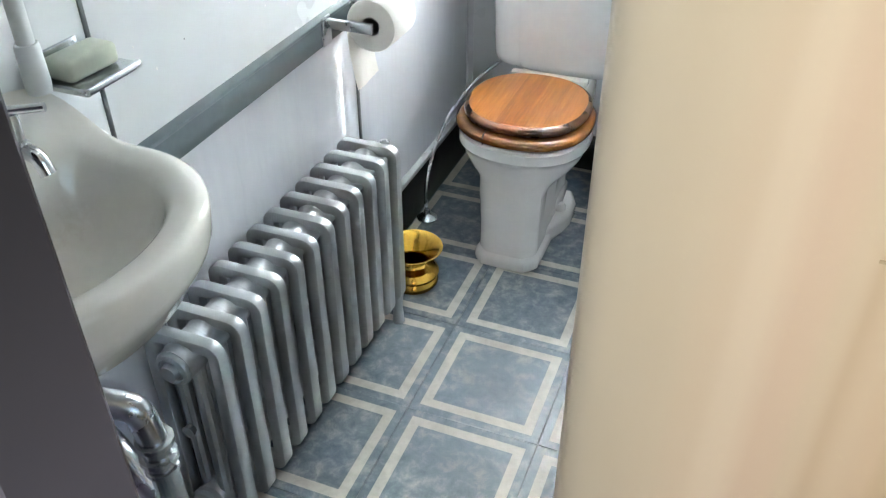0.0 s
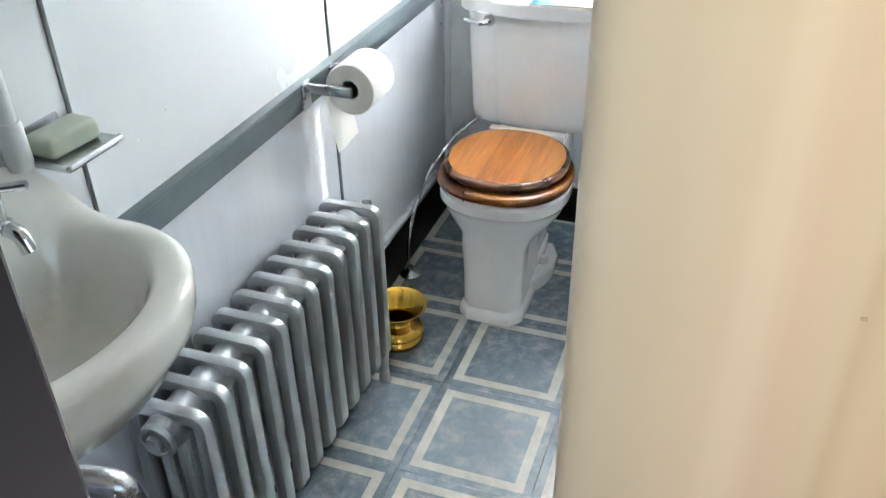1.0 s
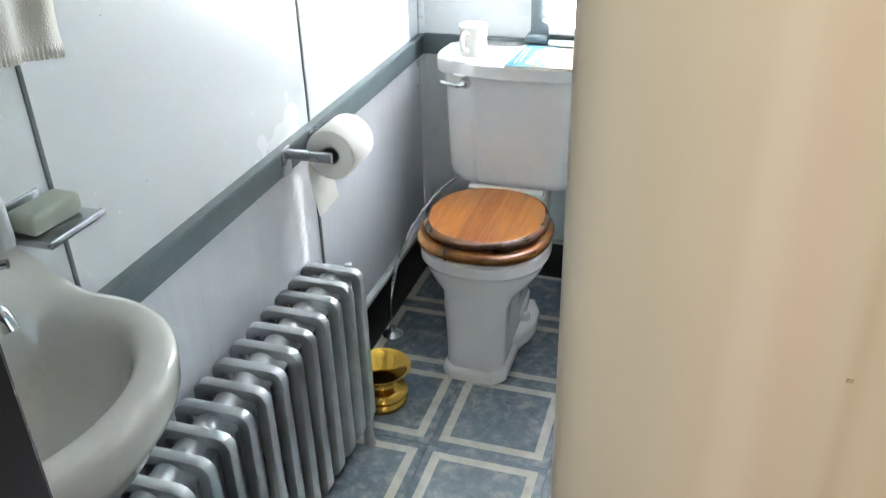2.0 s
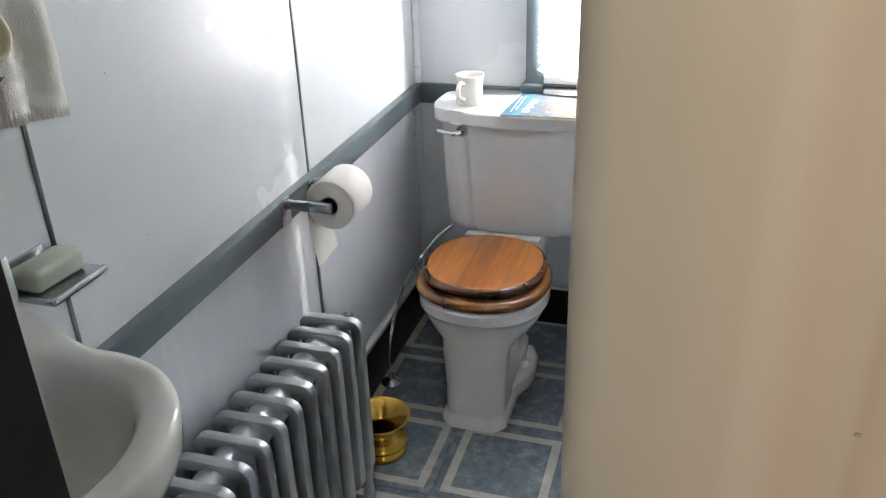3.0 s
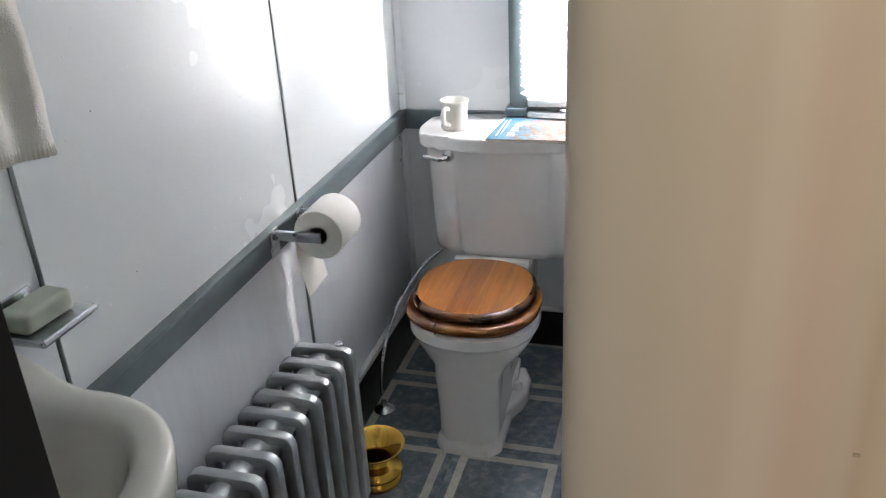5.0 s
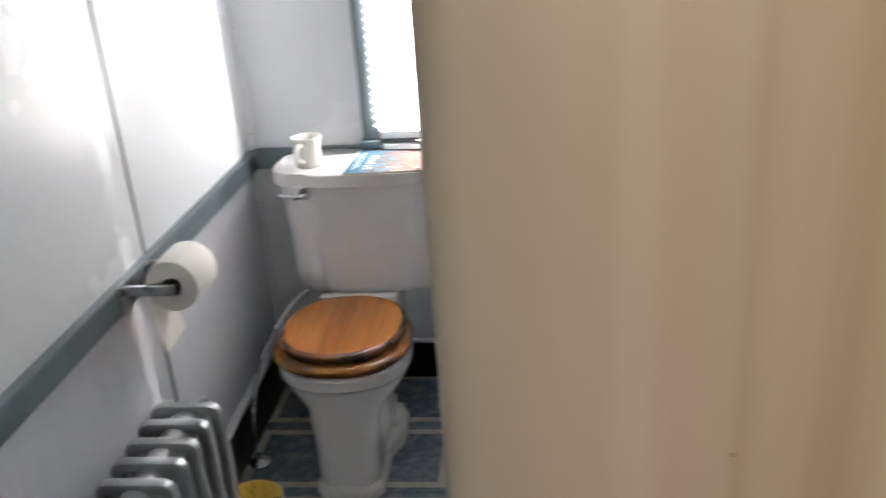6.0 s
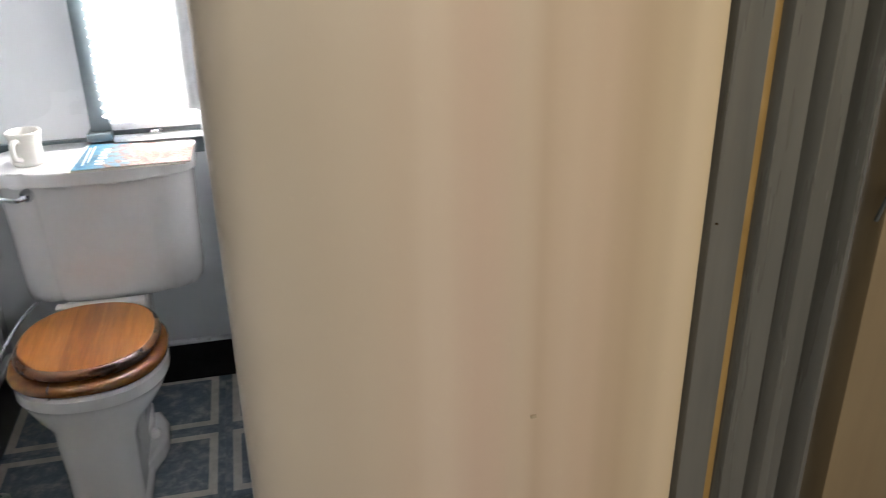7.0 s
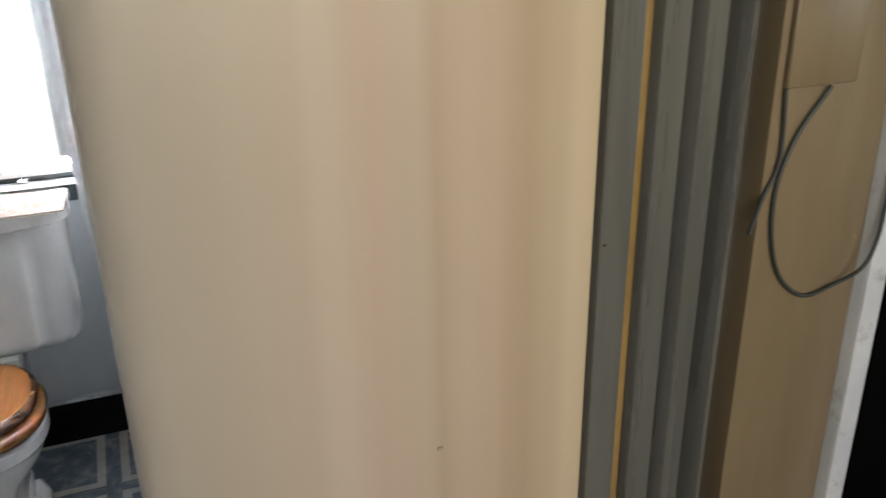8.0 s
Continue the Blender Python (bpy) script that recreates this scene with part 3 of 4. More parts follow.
def toilet():
    t = thing("toilet", (BX, 0.55, 0), "white china toilet with an oak seat, lid closed, beside the wall", "toilet")
    # bowl: flared rim over a chamfered pedestal
    rings = []

    def ped(z, hw, front, rear, ch):
        c = [(-hw + ch, front), (hw - ch, front), (hw, front + ch), (hw, rear), (-hw, rear), (-hw, front + ch)]
        out = []
        for i in range(6):
            a, b = Vector(c[i]), Vector(c[(i + 1) % 6])
            for k in range(8):
                out.append((BX + (a + (b - a) * k / 8).x, (a + (b - a) * k / 8).y))
        return out

    def blend(p, q, f):
        return [(a[0] + (b[0] - a[0]) * f, a[1] + (b[1] - a[1]) * f) for a, b in zip(p, q)]

    def radial(o):
        """The outline resampled by angle about the pedestal's middle."""
        c = Vector((BX, 0.42))
        out = []
        n2 = len(o)
        for k in range(64):
            d = Vector((math.cos(2 * math.pi * k / 64), math.sin(2 * math.pi * k / 64)))
            best = 0.0
            for i in range(n2):
                a, b = Vector(o[i]) - c, Vector(o[(i + 1) % n2]) - c
                e = b - a
                den = d.x * e.y - d.y * e.x
                if abs(den) < 1e-12:
                    continue
                r = (a.x * e.y - a.y * e.x) / den
                s = (a.x * d.y - a.y * d.x) / den
                if r > 0 and -1e-6 <= s <= 1 + 1e-6:
                    best = max(best, r)
            out.append((c.x + d.x * best, c.y + d.y * best))
        return out
    rim = radial(oval(BX, 0.44, 0.176, 0.178, 0.215))
    rim_in = radial(oval(BX, 0.44, 0.169, 0.171, 0.21))
    belly = radial(oval(BX, 0.44, 0.158, 0.162, 0.205))
    low = radial(oval(BX, 0.43, 0.122, 0.148, 0.20))
    foot = radial(ped(0, 0.092, 0.270, 0.64, 0.032))
    foot_in = radial(ped(0, 0.087, 0.276, 0.64, 0.031))
    stem = radial(ped(0, 0.082, 0.282, 0.62, 0.031))
    stem_top = radial(ped(0, 0.086, 0.278, 0.62, 0.034))
    for o, z in ((foot, 0.0), (foot, 0.018), (blend(foot, foot_in, 0.6), 0.026), (foot_in, 0.029), (stem, 0.036), (stem, 0.12), (stem_top, 0.215), (blend(stem_top, low, 0.55), 0.240), (low, 0.258), (blend(low, belly, 0.6), 0.278), (belly, 0.300), (blend(belly, rim_in, 0.5), 0.313), (blend(belly, rim_in, 0.55), 0.317), (rim_in, 0.329), (rim, 0.338), (rim, 0.366), (rim_in, 0.372)):
        rings.append([(x, y, z) for x, y in o])
    part("bowl", loft(rings), M_china, t, crease=28)
    # rear outlet foot with the bolt cap
    rear = [(BX - 0.10, 0.50), (BX + 0.070, 0.385), (BX + 0.088, 0.44), (BX + 0.114, 0.49), (BX + 0.125, 0.535), (BX + 0.125, 0.60), (BX + 0.10, 0.66), (BX - 0.10, 0.66)]
    bm = slab(rear, 0.0, 0.055, 0.014)
    slab([(BX - 0.07, 0.46), (BX + 0.07, 0.46), (BX + 0.092, 0.56), (BX + 0.085, 0.64), (BX - 0.07, 0.64)], 0.05, 0.105, 0.018, bm=bm)
    part("foot", bm, M_china, t)
    part("bolt_cap", lathe([(0.017, 0.0), (0.017, 0.012), (0.012, 0.02), (0.0, 0.023)], (BX + 0.090, 0.540, 0.055), 18), M_china, t)
    # shelf under the tank
    part("deck", box(BX - 0.10, BX + 0.112, 0.600, 0.80, 0.300, 0.4035, 0.012, 3), M_china, t)
    # seat and lid
    seat = part("seat", bullnose(oval(BX - 0.003, 0.440, 0.183, 0.180, 0.195, 72), 0.3735, 0.4030, 0.020), M_oak_edge, t, "worn oak toilet seat with a dark cracked edge")
    part("crack", box(BX - 0.068, BX - 0.0662, 0.268, 0.300, 0.3760, 0.4036), M_base, seat, "dark crack across the seat")
    shape = oval(BX - 0.002, 0.456, 0.166, 0.176, 0.174, 72)
    lid = part("lid", bullnose(shape, 0.4040, 0.4320, 0.020), M_oak_dark, t, "oak lid of joined boards with a dark worn rim")
    # boards of the lid
    cuts = [-0.2, -0.105, -0.045, 0.02, 0.085, 0.2]
    inner = [((x - BX + 0.002) * 0.925 + BX - 0.002, (y - 0.456) * 0.925 + 0.456) for x, y in shape]
    for a, b in zip(cuts, cuts[1:]):
        bm = slab(inner, 0.4305, 0.4324, 0)
        for x, side in ((BX + a, -1), (BX + b, 1)):
            bmesh.ops.bisect_plane(bm, geom=bm.verts[:] + bm.edges[:] + bm.faces[:], plane_co=(x, 0, 0), plane_no=(side, 0, 0), clear_outer=True)
            bmesh.ops.holes_fill(bm, edges=[e for e in bm.edges if e.is_boundary])
        part("board", bm, M_lid[cuts.index(a) % len(M_lid)], lid, smooth=False)
    part("hinge_bar", box(BX - 0.11, BX + 0.113, 0.632, 0.664, 0.4040, 0.421, 0.004), M_china, t)
    # tank
    def tank_ring(z, hw, y0, y1, ch):
        c = [(-hw + 0.046, y0 + 0.017), (-hw + 0.094, y0 + 0.015), (-hw + 0.112, y0), (hw - 0.112, y0), (hw - 0.094, y0 + 0.015), (hw - 0.046, y0 + 0.017), (hw, y0 + 0.062), (hw, y1), (-hw, y1), (-hw, y0 + 0.062)]
        for sweep in range(3):
            c = [(p[0] + (q[0] - p[0]) * f, p[1] + (q[1] - p[1]) * f) for p, q in zip(c, c[1:] + c[:1]) for f in (0.25, 0.75)]
        return [(TX + x, y, z) for x, y in c]
    rings = [tank_ring(0.408, 0.170, 0.705, 0.868, 0.03), tank_ring(0.411, 0.203, 0.680, 0.868, 0.04), tank_ring(0.420, 0.226, 0.667, 0.872, 0.045), tank_ring(0.440, 0.230, 0.661, 0.874, 0.048)]
    rings += [tank_ring(0.46 + 0.289 * k / 6, 0.231 + 0.008 * k / 6, 0.659 - 0.010 * k / 6, 0.875, 0.05) for k in range(7)]
    part("tank", loft(rings), M_china, t, crease=50)
    lid_pts = [(-0.250, 0.878), (-0.250, 0.702), (-0.236, 0.668), (-0.195, 0.648), (-0.160, 0.648), (-0.115, 0.620), (0.115, 0.620), (0.160, 0.648), (0.195, 0.648), (0.236, 0.668), (0.250, 0.702), (0.250, 0.878)]
    rounded = []
    m2 = len(lid_pts)
    for i in range(m2):
        p0, p1, p2 = Vector(lid_pts[i - 1]), Vector(lid_pts[i]), Vector(lid_pts[(i + 1) % m2])
        for f in (0.0, 0.5, 1.0):
            q0, q1 = p0.lerp(p1, 0.72), p1.lerp(p2, 0.28)
            rounded.append(tuple((1 - f) ** 2 * q0 + 2 * f * (1 - f) * p1 + f * f * q1))
    part("tank_lid", slab([(TX + x, y) for x, y in rounded], 0.7495, 0.788, 0.007), M_china, t)
    h = part("flush_handle", lathe([(0.0, -0.018), (0.010, -0.016), (0.013, -0.008), (0.016, -0.004), (0.017, 0.004)], (-0.083, 0.650, 0.728), 20, axis="y"), M_chrome, t, "chrome flush lever")
    part("lever", tube(curve_points([(-0.083, 0.635, 0.728), (-0.103, 0.627, 0.725), (-0.128, 0.627, 0.730), (-0.148, 0.631, 0.733)], 6), [0.0075 - 0.0002 * k for k in range(19)], 10), M_chrome, h)
    return t


M_lid = [surface("oak_board_" + n_, lo, hi, 0.33, scale=7, stretch=(9, 0.6, 9), grain=30, bump=0.1, wear=(0.50, 0.30, 0.14), wear_amount=0.5, coat=0.1)
         for n_, lo, hi in (("warm", (0.22, 0.068, 0.011), (0.34, 0.118, 0.022)), ("light", (0.27, 0.092, 0.017), (0.38, 0.142, 0.031)), ("dark", (0.18, 0.053, 0.008), (0.29, 0.094, 0.017)))]
toilet()

# ---- water supply pipe ----
sp = thing("supply_pipe", (-0.256, 0.43, 0), "bent chrome water pipe rising from a floor flange", "pipe")
part("pipe", tube(curve_points([(-0.256, 0.430, 0.004), (-0.258, 0.428, 0.06), (-0.257, 0.437, 0.13), (-0.252, 0.495, 0.215), (-0.235, 0.575, 0.290), (-0.190, 0.680, 0.360), (-0.125, 0.765, 0.407)], 10), 0.0048, 10), M_dull, sp)
part("flange", lathe([(0.031, 0.0), (0.031, 0.003), (0.024, 0.009), (0.012, 0.012), (0.009, 0.016), (0.009, 0.03), (0.0, 0.03)], (-0.256, 0.43, 0.0), 28), M_dull, sp, "dull chrome floor flange")

# ---- radiator ----
RY, RP, RN, RH = -0.036, 0.0628, 12, 0.505
RXF, RXB = -0.126, -0.276


def radiator():
    r = thing("radiator", ((RXF + RXB) / 2, RY - RP * (RN - 1) / 2, 0), "silver painted cast iron column radiator along the wall", "radiator")
    xc, hw = (RXF + RXB) / 2, (RXF - RXB) / 2
    zlow = 0.075

    def loop(inset, n=7):
        """Rounded rectangle in x and z."""
        pts = []
        rad = max(0.026 - inset, 0.006)
        x0, x1, z0, z1 = xc - hw + inset, xc + hw - inset, zlow + inset, RH - inset
        for cx, cz, a0 in ((x1 - rad, z1 - rad, 0), (x0 + rad, z1 - rad, 90), (x0 + rad, z0 + rad, 180), (x1 - rad, z0 + rad, 270)):
            for k in range(n):
                a = radians(a0 + 90 * k / (n - 1))
                pts.append((cx + rad * math.cos(a), cz + rad * math.sin(a)))
        return pts
    # one section: a flattened frame tube, inner columns
    bm = bmesh.new()
    outer, inner = loop(0.0), loop(0.026)
    t2 = 0.0158
    rings = []
    for o, f in ((outer, t2 * 0.80), (loop(0.0008), t2 * 0.93), (loop(0.0025), t2), (loop(0.018), t2), (loop(0.0225), t2 * 0.86), (inner, t2 * 0.35), (inner, -t2 * 0.35), (loop(0.0225), -t2 * 0.86), (loop(0.018), -t2), (loop(0.0025), -t2), (loop(0.0008), -t2 * 0.93), (outer, -t2 * 0.80)):
        rings.append([bm.verts.new((x, f * (0.72 + 0.28 * min(1.0, max(0.0, (RH - 0.030 - z) / 0.06))), z)) for x, z in o])
    m2 = len(outer)
    for a, b in zip(rings, rings[1:] + rings[:1]):
        for k in range(m2):
            bm.faces.new((a[k], a[(k + 1) % m2], b[(k + 1) % m2], b[k]))
    for dx in (-0.018, 0.018):
        tube([(xc + dx, 0, zlow + 0.02), (xc + dx, 0, RH - 0.02)], 0.0135, 10, bm)
    lathe([(0.0, -RP / 2), (0.0335, -RP / 2), (0.0330, -0.022), (0.0345, -0.012), (0.036, 0.0), (0.0345, 0.012), (0.0330, 0.022), (0.0335, RP / 2), (0.0, RP / 2)], (xc, 0, RH - 0.044), 24, bm, "y")
    lathe([(0.0, -RP / 2), (0.026, -RP / 2), (0.027, -0.014), (0.036, 0.0), (0.027, 0.014), (0.026, RP / 2), (0.0, RP / 2)], (xc, 0, zlow + 0.045), 20, bm, "y")
    first = part("section", bm, M_radiator, None, crease=30)
    for i in range(RN):
        ob = first if i == 0 else bpy.data.objects.new("section", first.data)
        if i:
            scene.collection.objects.link(ob)
        ob.parent = r
        ob.matrix_basis = r.matrix_basis.inverted() @ pose(0, RY - RP * i, 0)
    for i in (0, RN - 1):
        for x in (RXF - 0.017, RXB + 0.017):
            y = RY - RP * i
            part("leg", tube([(x, y, 0.0), (x, y, 0.006), (x, y, 0.05), (x, y, 0.10)], [0.016, 0.015, 0.0115, 0.016], 12), M_radiator, r)
    y0 = RY - RP * (RN - 1) - 0.0176
    plug = part("plug", lathe([(0.031, 0.004), (0.033, -0.006), (0.030, -0.012), (0.024, -0.013), (0.022, -0.010), (0.016, -0.011), (0.015, -0.022), (0.0, -0.023)], (xc, y0 - 0.01, RH - 0.045), 24, axis="y"), M_radiator, r)
    part("plug", lathe([(0.031, 0.004), (0.033, -0.006), (0.028, -0.012), (0.0, -0.014)], (xc, y0 - 0.01, zlow + 0.045), 24, axis="y"), M_radiator, r)
    part("air_vent", lathe([(0.008, 0.0), (0.008, 0.016), (0.011, 0.018), (0.011, 0.026), (0.0, 0.029)], (xc + 0.035, RY + 0.016, RH - 0.024), 14), M_dull, r, "small bright bleed valve")
    part("bleed_cap", lathe([(0.010, 0.0), (0.012, -0.012), (0.0, -0.016)], (xc - 0.01, y0, 0.30), 14, axis="y"), M_radiator, r)


radiator()

# ---- wash basin ----
SC, SZ = -0.950, 0.862


def basin_ring(x_rear, x_front, half, z, pf=2.1, pb=6.0, n=96):
    """A closed D-like outline: bowed in front, square at the wall; the rim sweeps up to a high back."""
    out = []
    cx = x_rear + 0.42 * (x_front - x_rear)
    for k in range(n):
        a = 2 * math.pi * k / n
        c, s = math.cos(a), math.sin(a)
        p = pf if c > 0 else pb
        q = (abs(c) ** p + abs(s) ** p) ** (-1 / p)
        x = cx + ((x_front - cx) if c > 0 else (cx - x_rear)) * c * q
        rise = 0.098 * max(0.0, 1 - (x - XW) / 0.115) ** 2.2 * max(0.0, 1 + min(0.0, z) / 0.05)
        out.append((x, SC + half * s * q, SZ + z + rise))
    return out


def basin():
    b = thing("wash_basin", (XW + 0.004, SC, SZ), "white china wall basin with a high swept back", "basin")
    R = XW + 0.002
    rings = [basin_ring(R, -0.150, 0.085, -0.205), basin_ring(R, -0.120, 0.115, -0.190), basin_ring(R, -0.065, 0.155, -0.150), basin_ring(R, -0.020, 0.186, -0.112), basin_ring(R, -0.002, 0.202, -0.080), basin_ring(R, 0.012, 0.208, -0.062),
             basin_ring(R, 0.018, 0.2115, -0.045), basin_ring(R, 0.0205, 0.2125, -0.022), basin_ring(R, 0.021, 0.213, -0.012), basin_ring(R, 0.019, 0.2115, -0.004), basin_ring(R + 0.001, 0.014, 0.2075, 0.0), basin_ring(R + 0.010, 0.005, 0.199, 0.0012, pb=5.5),
             basin_ring(R + 0.022, -0.019, 0.176, -0.002, 2.1, 4.5), basin_ring(R + 0.032, -0.027, 0.167, -0.008, 2.1, 4.0), basin_ring(R + 0.040, -0.034, 0.160, -0.020, 2.1, 3.6), basin_ring(R + 0.046, -0.046, 0.149, -0.055, 2.1, 3.2), basin_ring(R + 0.054, -0.064, 0.130, -0.095, 2.1, 2.8), basin_ring(R + 0.066, -0.075, 0.105, -0.122, 2.1, 2.4), basin_ring(R + 0.090, -0.125, 0.055, -0.136, 2, 2), basin_ring(R + 0.108, -0.160, 0.022, -0.139, 2, 2)]
    bowl = part("bowl", loft(rings), M_basin, b)
    part("stain", lathe([(0.0, 0.0012), (0.016, 0.0011), (0.019, 0.0)], (-0.176, SC + 0.004, SZ - 0.1390), 20), M_rust, bowl, "brown rust stain round the drain")
    for y in (SC + 0.086, SC - 0.086):
        tap = part("tap", lathe([(0.018, 0.0), (0.018, 0.006), (0.012, 0.012), (0.012, 0.035), (0.0, 0.036)], (XW + 0.028, y, SZ + 0.046), 18, axis="x"), M_chrome, b, "small chrome tap")
        part("spout", tube(curve_points([(XW + 0.055, y, SZ + 0.044), (XW + 0.078, y, SZ + 0.038), (XW + 0.088, y, SZ + 0.016)], 6), 0.0105, 12), M_chrome, tap)
        part("stem", tube([(XW + 0.056, y, SZ + 0.046), (XW + 0.058, y, SZ + 0.092)], 0.008, 10), M_chrome, tap)
        part("lever", tube([(XW + 0.040, y - 0.01, SZ + 0.095), (XW + 0.095, y + 0.018, SZ + 0.099)], 0.0058, 10), M_chrome, tap)
    # waste pipe
    w = part("waste_pipe", tube(curve_points([(-0.16, -0.985, 0.668), (-0.145, -0.98, 0.625), (-0.118, -0.965, 0.612), (-0.092, -0.95, 0.595), (-0.083, -0.945, 0.55), (-0.080, -0.943, 0.47), (-0.078, -0.942, 0.40)], 8), 0.020, 16), M_dull, b, "chrome waste pipe with slip nuts")
    part("tail_piece", tube([(-0.16, -0.985, 0.655), (-0.162, -0.988, 0.72)], 0.019, 14), M_dull, b)
    for z, r2 in ((0.528, 0.027), (0.497, 0.027), (0.474, 0.024)):
        part("slip_nut", lathe([(0.019, 0.0), (r2, 0.002), (r2, 0.010), (0.019, 0.012)], (-0.081, -0.943, z), 12), M_dull, w)
    part("trap", tube(curve_points([(-0.078, -0.942, 0.41), (-0.085, -0.935, 0.36), (-0.12, -0.92, 0.335), (-0.17, -0.905, 0.355), (-0.20, -0.90, 0.40), (-0.24, -0.885, 0.41), (XW, -0.86, 0.41)], 8), 0.019, 14), M_dull, b)


basin()

# ---- white pipe by the soap dish ----
wp = thing("wall_pipe", (XW + 0.030, -0.789, 0.95), "white painted upright pipe with a thick collar", "pipe")
part("pipe", tube([(XW + 0.030, -0.789, 1.00), (XW + 0.030, -0.789, H)], 0.0112, 16), M_pipe, wp)
part("collar", lathe([(0.0, 0.0), (0.015, 0.0), (0.0165, 0.01), (0.0155, 0.06), (0.014, 0.064), (0.0, 0.065)], (XW + 0.030, -0.789, 0.945), 20), M_pipe, wp)

# ---- soap dish and soap ----
SDZ = 0.948
dish = thing("soap_dish", (XW, -0.71, SDZ), "chrome soap dish fixed to the wall", "soap dish")
part("tray", box(XW + 0.006, XW + 0.088, -0.772, -0.668, SDZ - 0.011, SDZ, 0.004, 3), M_dull, dish)
part("front_roll", tube([(XW + 0.087, -0.771, SDZ - 0.004), (XW + 0.087, -0.669, SDZ - 0.004)], 0.0058, 12), M_dull, dish)
part("back_plate", box(XW, XW + 0.006, -0.768, -0.685, SDZ - 0.012, SDZ + 0.03, 0.002), M_dull, dish)
soap = bmesh.new()
box(-0.024, 0.024, -0.043, 0.043, 0.0, 0.030, 0.0, bm=soap)
bmesh.ops.bevel(soap, geom=soap.edges[:], offset=0.010, segments=5, affect="EDGES", profile=0.6)
s = part("soap_bar", soap, M_soap)
s.matrix_basis = pose(XW + 0.043, -0.722, SDZ + 0.0005, 0, 0, -4)
tagged(s, "pale green used bar of soap on the dish", "soap")

# ---- towel on its bar ----
bar = thing("towel_bar", (XW, -0.70, 1.46), "chrome towel bar fixed to the wall", "towel bar")
part("bar", tube([(XW + 0.045, -0.86, 1.46), (XW + 0.045, -0.58, 1.46)], 0.007, 12), M_chrome, bar)
for y in (-0.86, -0.58):
    part("bracket", tube([(XW, y, 1.46), (XW + 0.045, y, 1.46)], 0.009, 12), M_chrome, bar)
towel = thing("towel", (XW + 0.05, -0.70, 1.2), "white terry towel hanging on the bar", "towel")
cloth("cloth", -0.800, -0.642, 1.172, 1.470, XW + 0.052, 2.2, 0.006, M_towel, towel, ragged=0.0012, thick=0.010, seed=2.2, along="y", drop=0.024, ribs=26, taper=0.007)
cloth("cloth", -0.795, -0.642, 1.182, 1.470, XW + 0.022, 1.3, 0.005, M_towel, towel, ragged=0.004, thick=0.010, seed=5.2, along="y")
ring = thing("ivory_ring", (XW + 0.075, -0.745, 1.255), "ivory plastic ring in front of the towel", "ring")
part("ring", tube([(XW + 0.078, -0.750 + 0.020 * math.sin(a), 1.271 + 0.022 * math.cos(a)) for a in [2 * math.pi * k / 24 for k in range(24)]], 0.0075, 12, closed=True), M_ivory, ring)
brush = thing("teal_handle", (XW + 0.08, -0.76, 1.205), "teal plastic brush handle below the ring", "brush")
part("handle", tube(curve_points([(XW + 0.06, -0.86, 1.225), (XW + 0.08, -0.80, 1.227), (XW + 0.082, -0.752, 1.229)], 6), [0.006] * 12 + [0.003], 10), M_teal, brush)

# ---- toilet roll ----
RXX, RZZ = -0.184, 0.770
holder = thing("roll_holder", (XW + 0.016, 0.03, 0.765), "chrome roll holder screwed to the chair rail", "roll holder")
for y in (-0.034, 0.098):
    pl = part("plate", box(XW + 0.0162, XW + 0.022, y - 0.019, y + 0.017, 0.722, 0.784, 0.003), M_dull, holder)
    part("arm", box(XW + 0.0222, RXX + 0.010, y - 0.006, y + 0.006, 0.758, 0.780, 0.003), M_dull, holder)
part("spindle", tube([(RXX, -0.030, RZZ), (RXX, 0.094, RZZ)], 0.006, 10), M_dull, holder)
roll = thing("toilet_roll", (RXX, 0.03, RZZ), "white toilet paper roll with a torn hanging end", "toilet paper")
part("paper", lathe([(0.0205, -0.022), (0.0535, -0.022), (0.056, -0.019), (0.056, 0.084), (0.0535, 0.087), (0.0205, 0.087), (0.0205, -0.022)], (RXX, 0.0, RZZ), 56, axis="y"), M_paper, roll)
part("core", lathe([(0.0185, -0.0215), (0.0203, -0.0215), (0.0203, 0.0835), (0.0185, 0.0835), (0.0185, -0.0215)], (RXX, 0.0, RZZ), 28, axis="y"), M_card, roll, "brown cardboard core")
bm = bmesh.new()
grid = []
for j in range(17):
    v = j / 16
    row = []
    for i in range(17):
        u = i / 16
        hem = 0.012 * u + 0.016 * max(0.0, 0.35 - u) + 0.004 * noise.noise((u * 12, 1, 0))
        z = RZZ - v * (0.156 - hem)
        x = RXX - 0.0570 + 0.014 * v * v + 0.004 * math.sin(3 * u + 2 * v) * v + 0.010 * v * u
        row.append((x, -0.020 + 0.105 * u * (1 - 0.05 * v), z))
    grid.append(row)
for off in (0.0, -0.0006):
    vs = [[bm.verts.new((p[0] + off, p[1], p[2])) for p in row] for row in grid]
    for j in range(16):
        for i in range(16):
            bm.faces.new((vs[j][i], vs[j][i + 1], vs[j + 1][i + 1], vs[j + 1][i]))
part("hanging_sheet", bm, M_paper, roll)

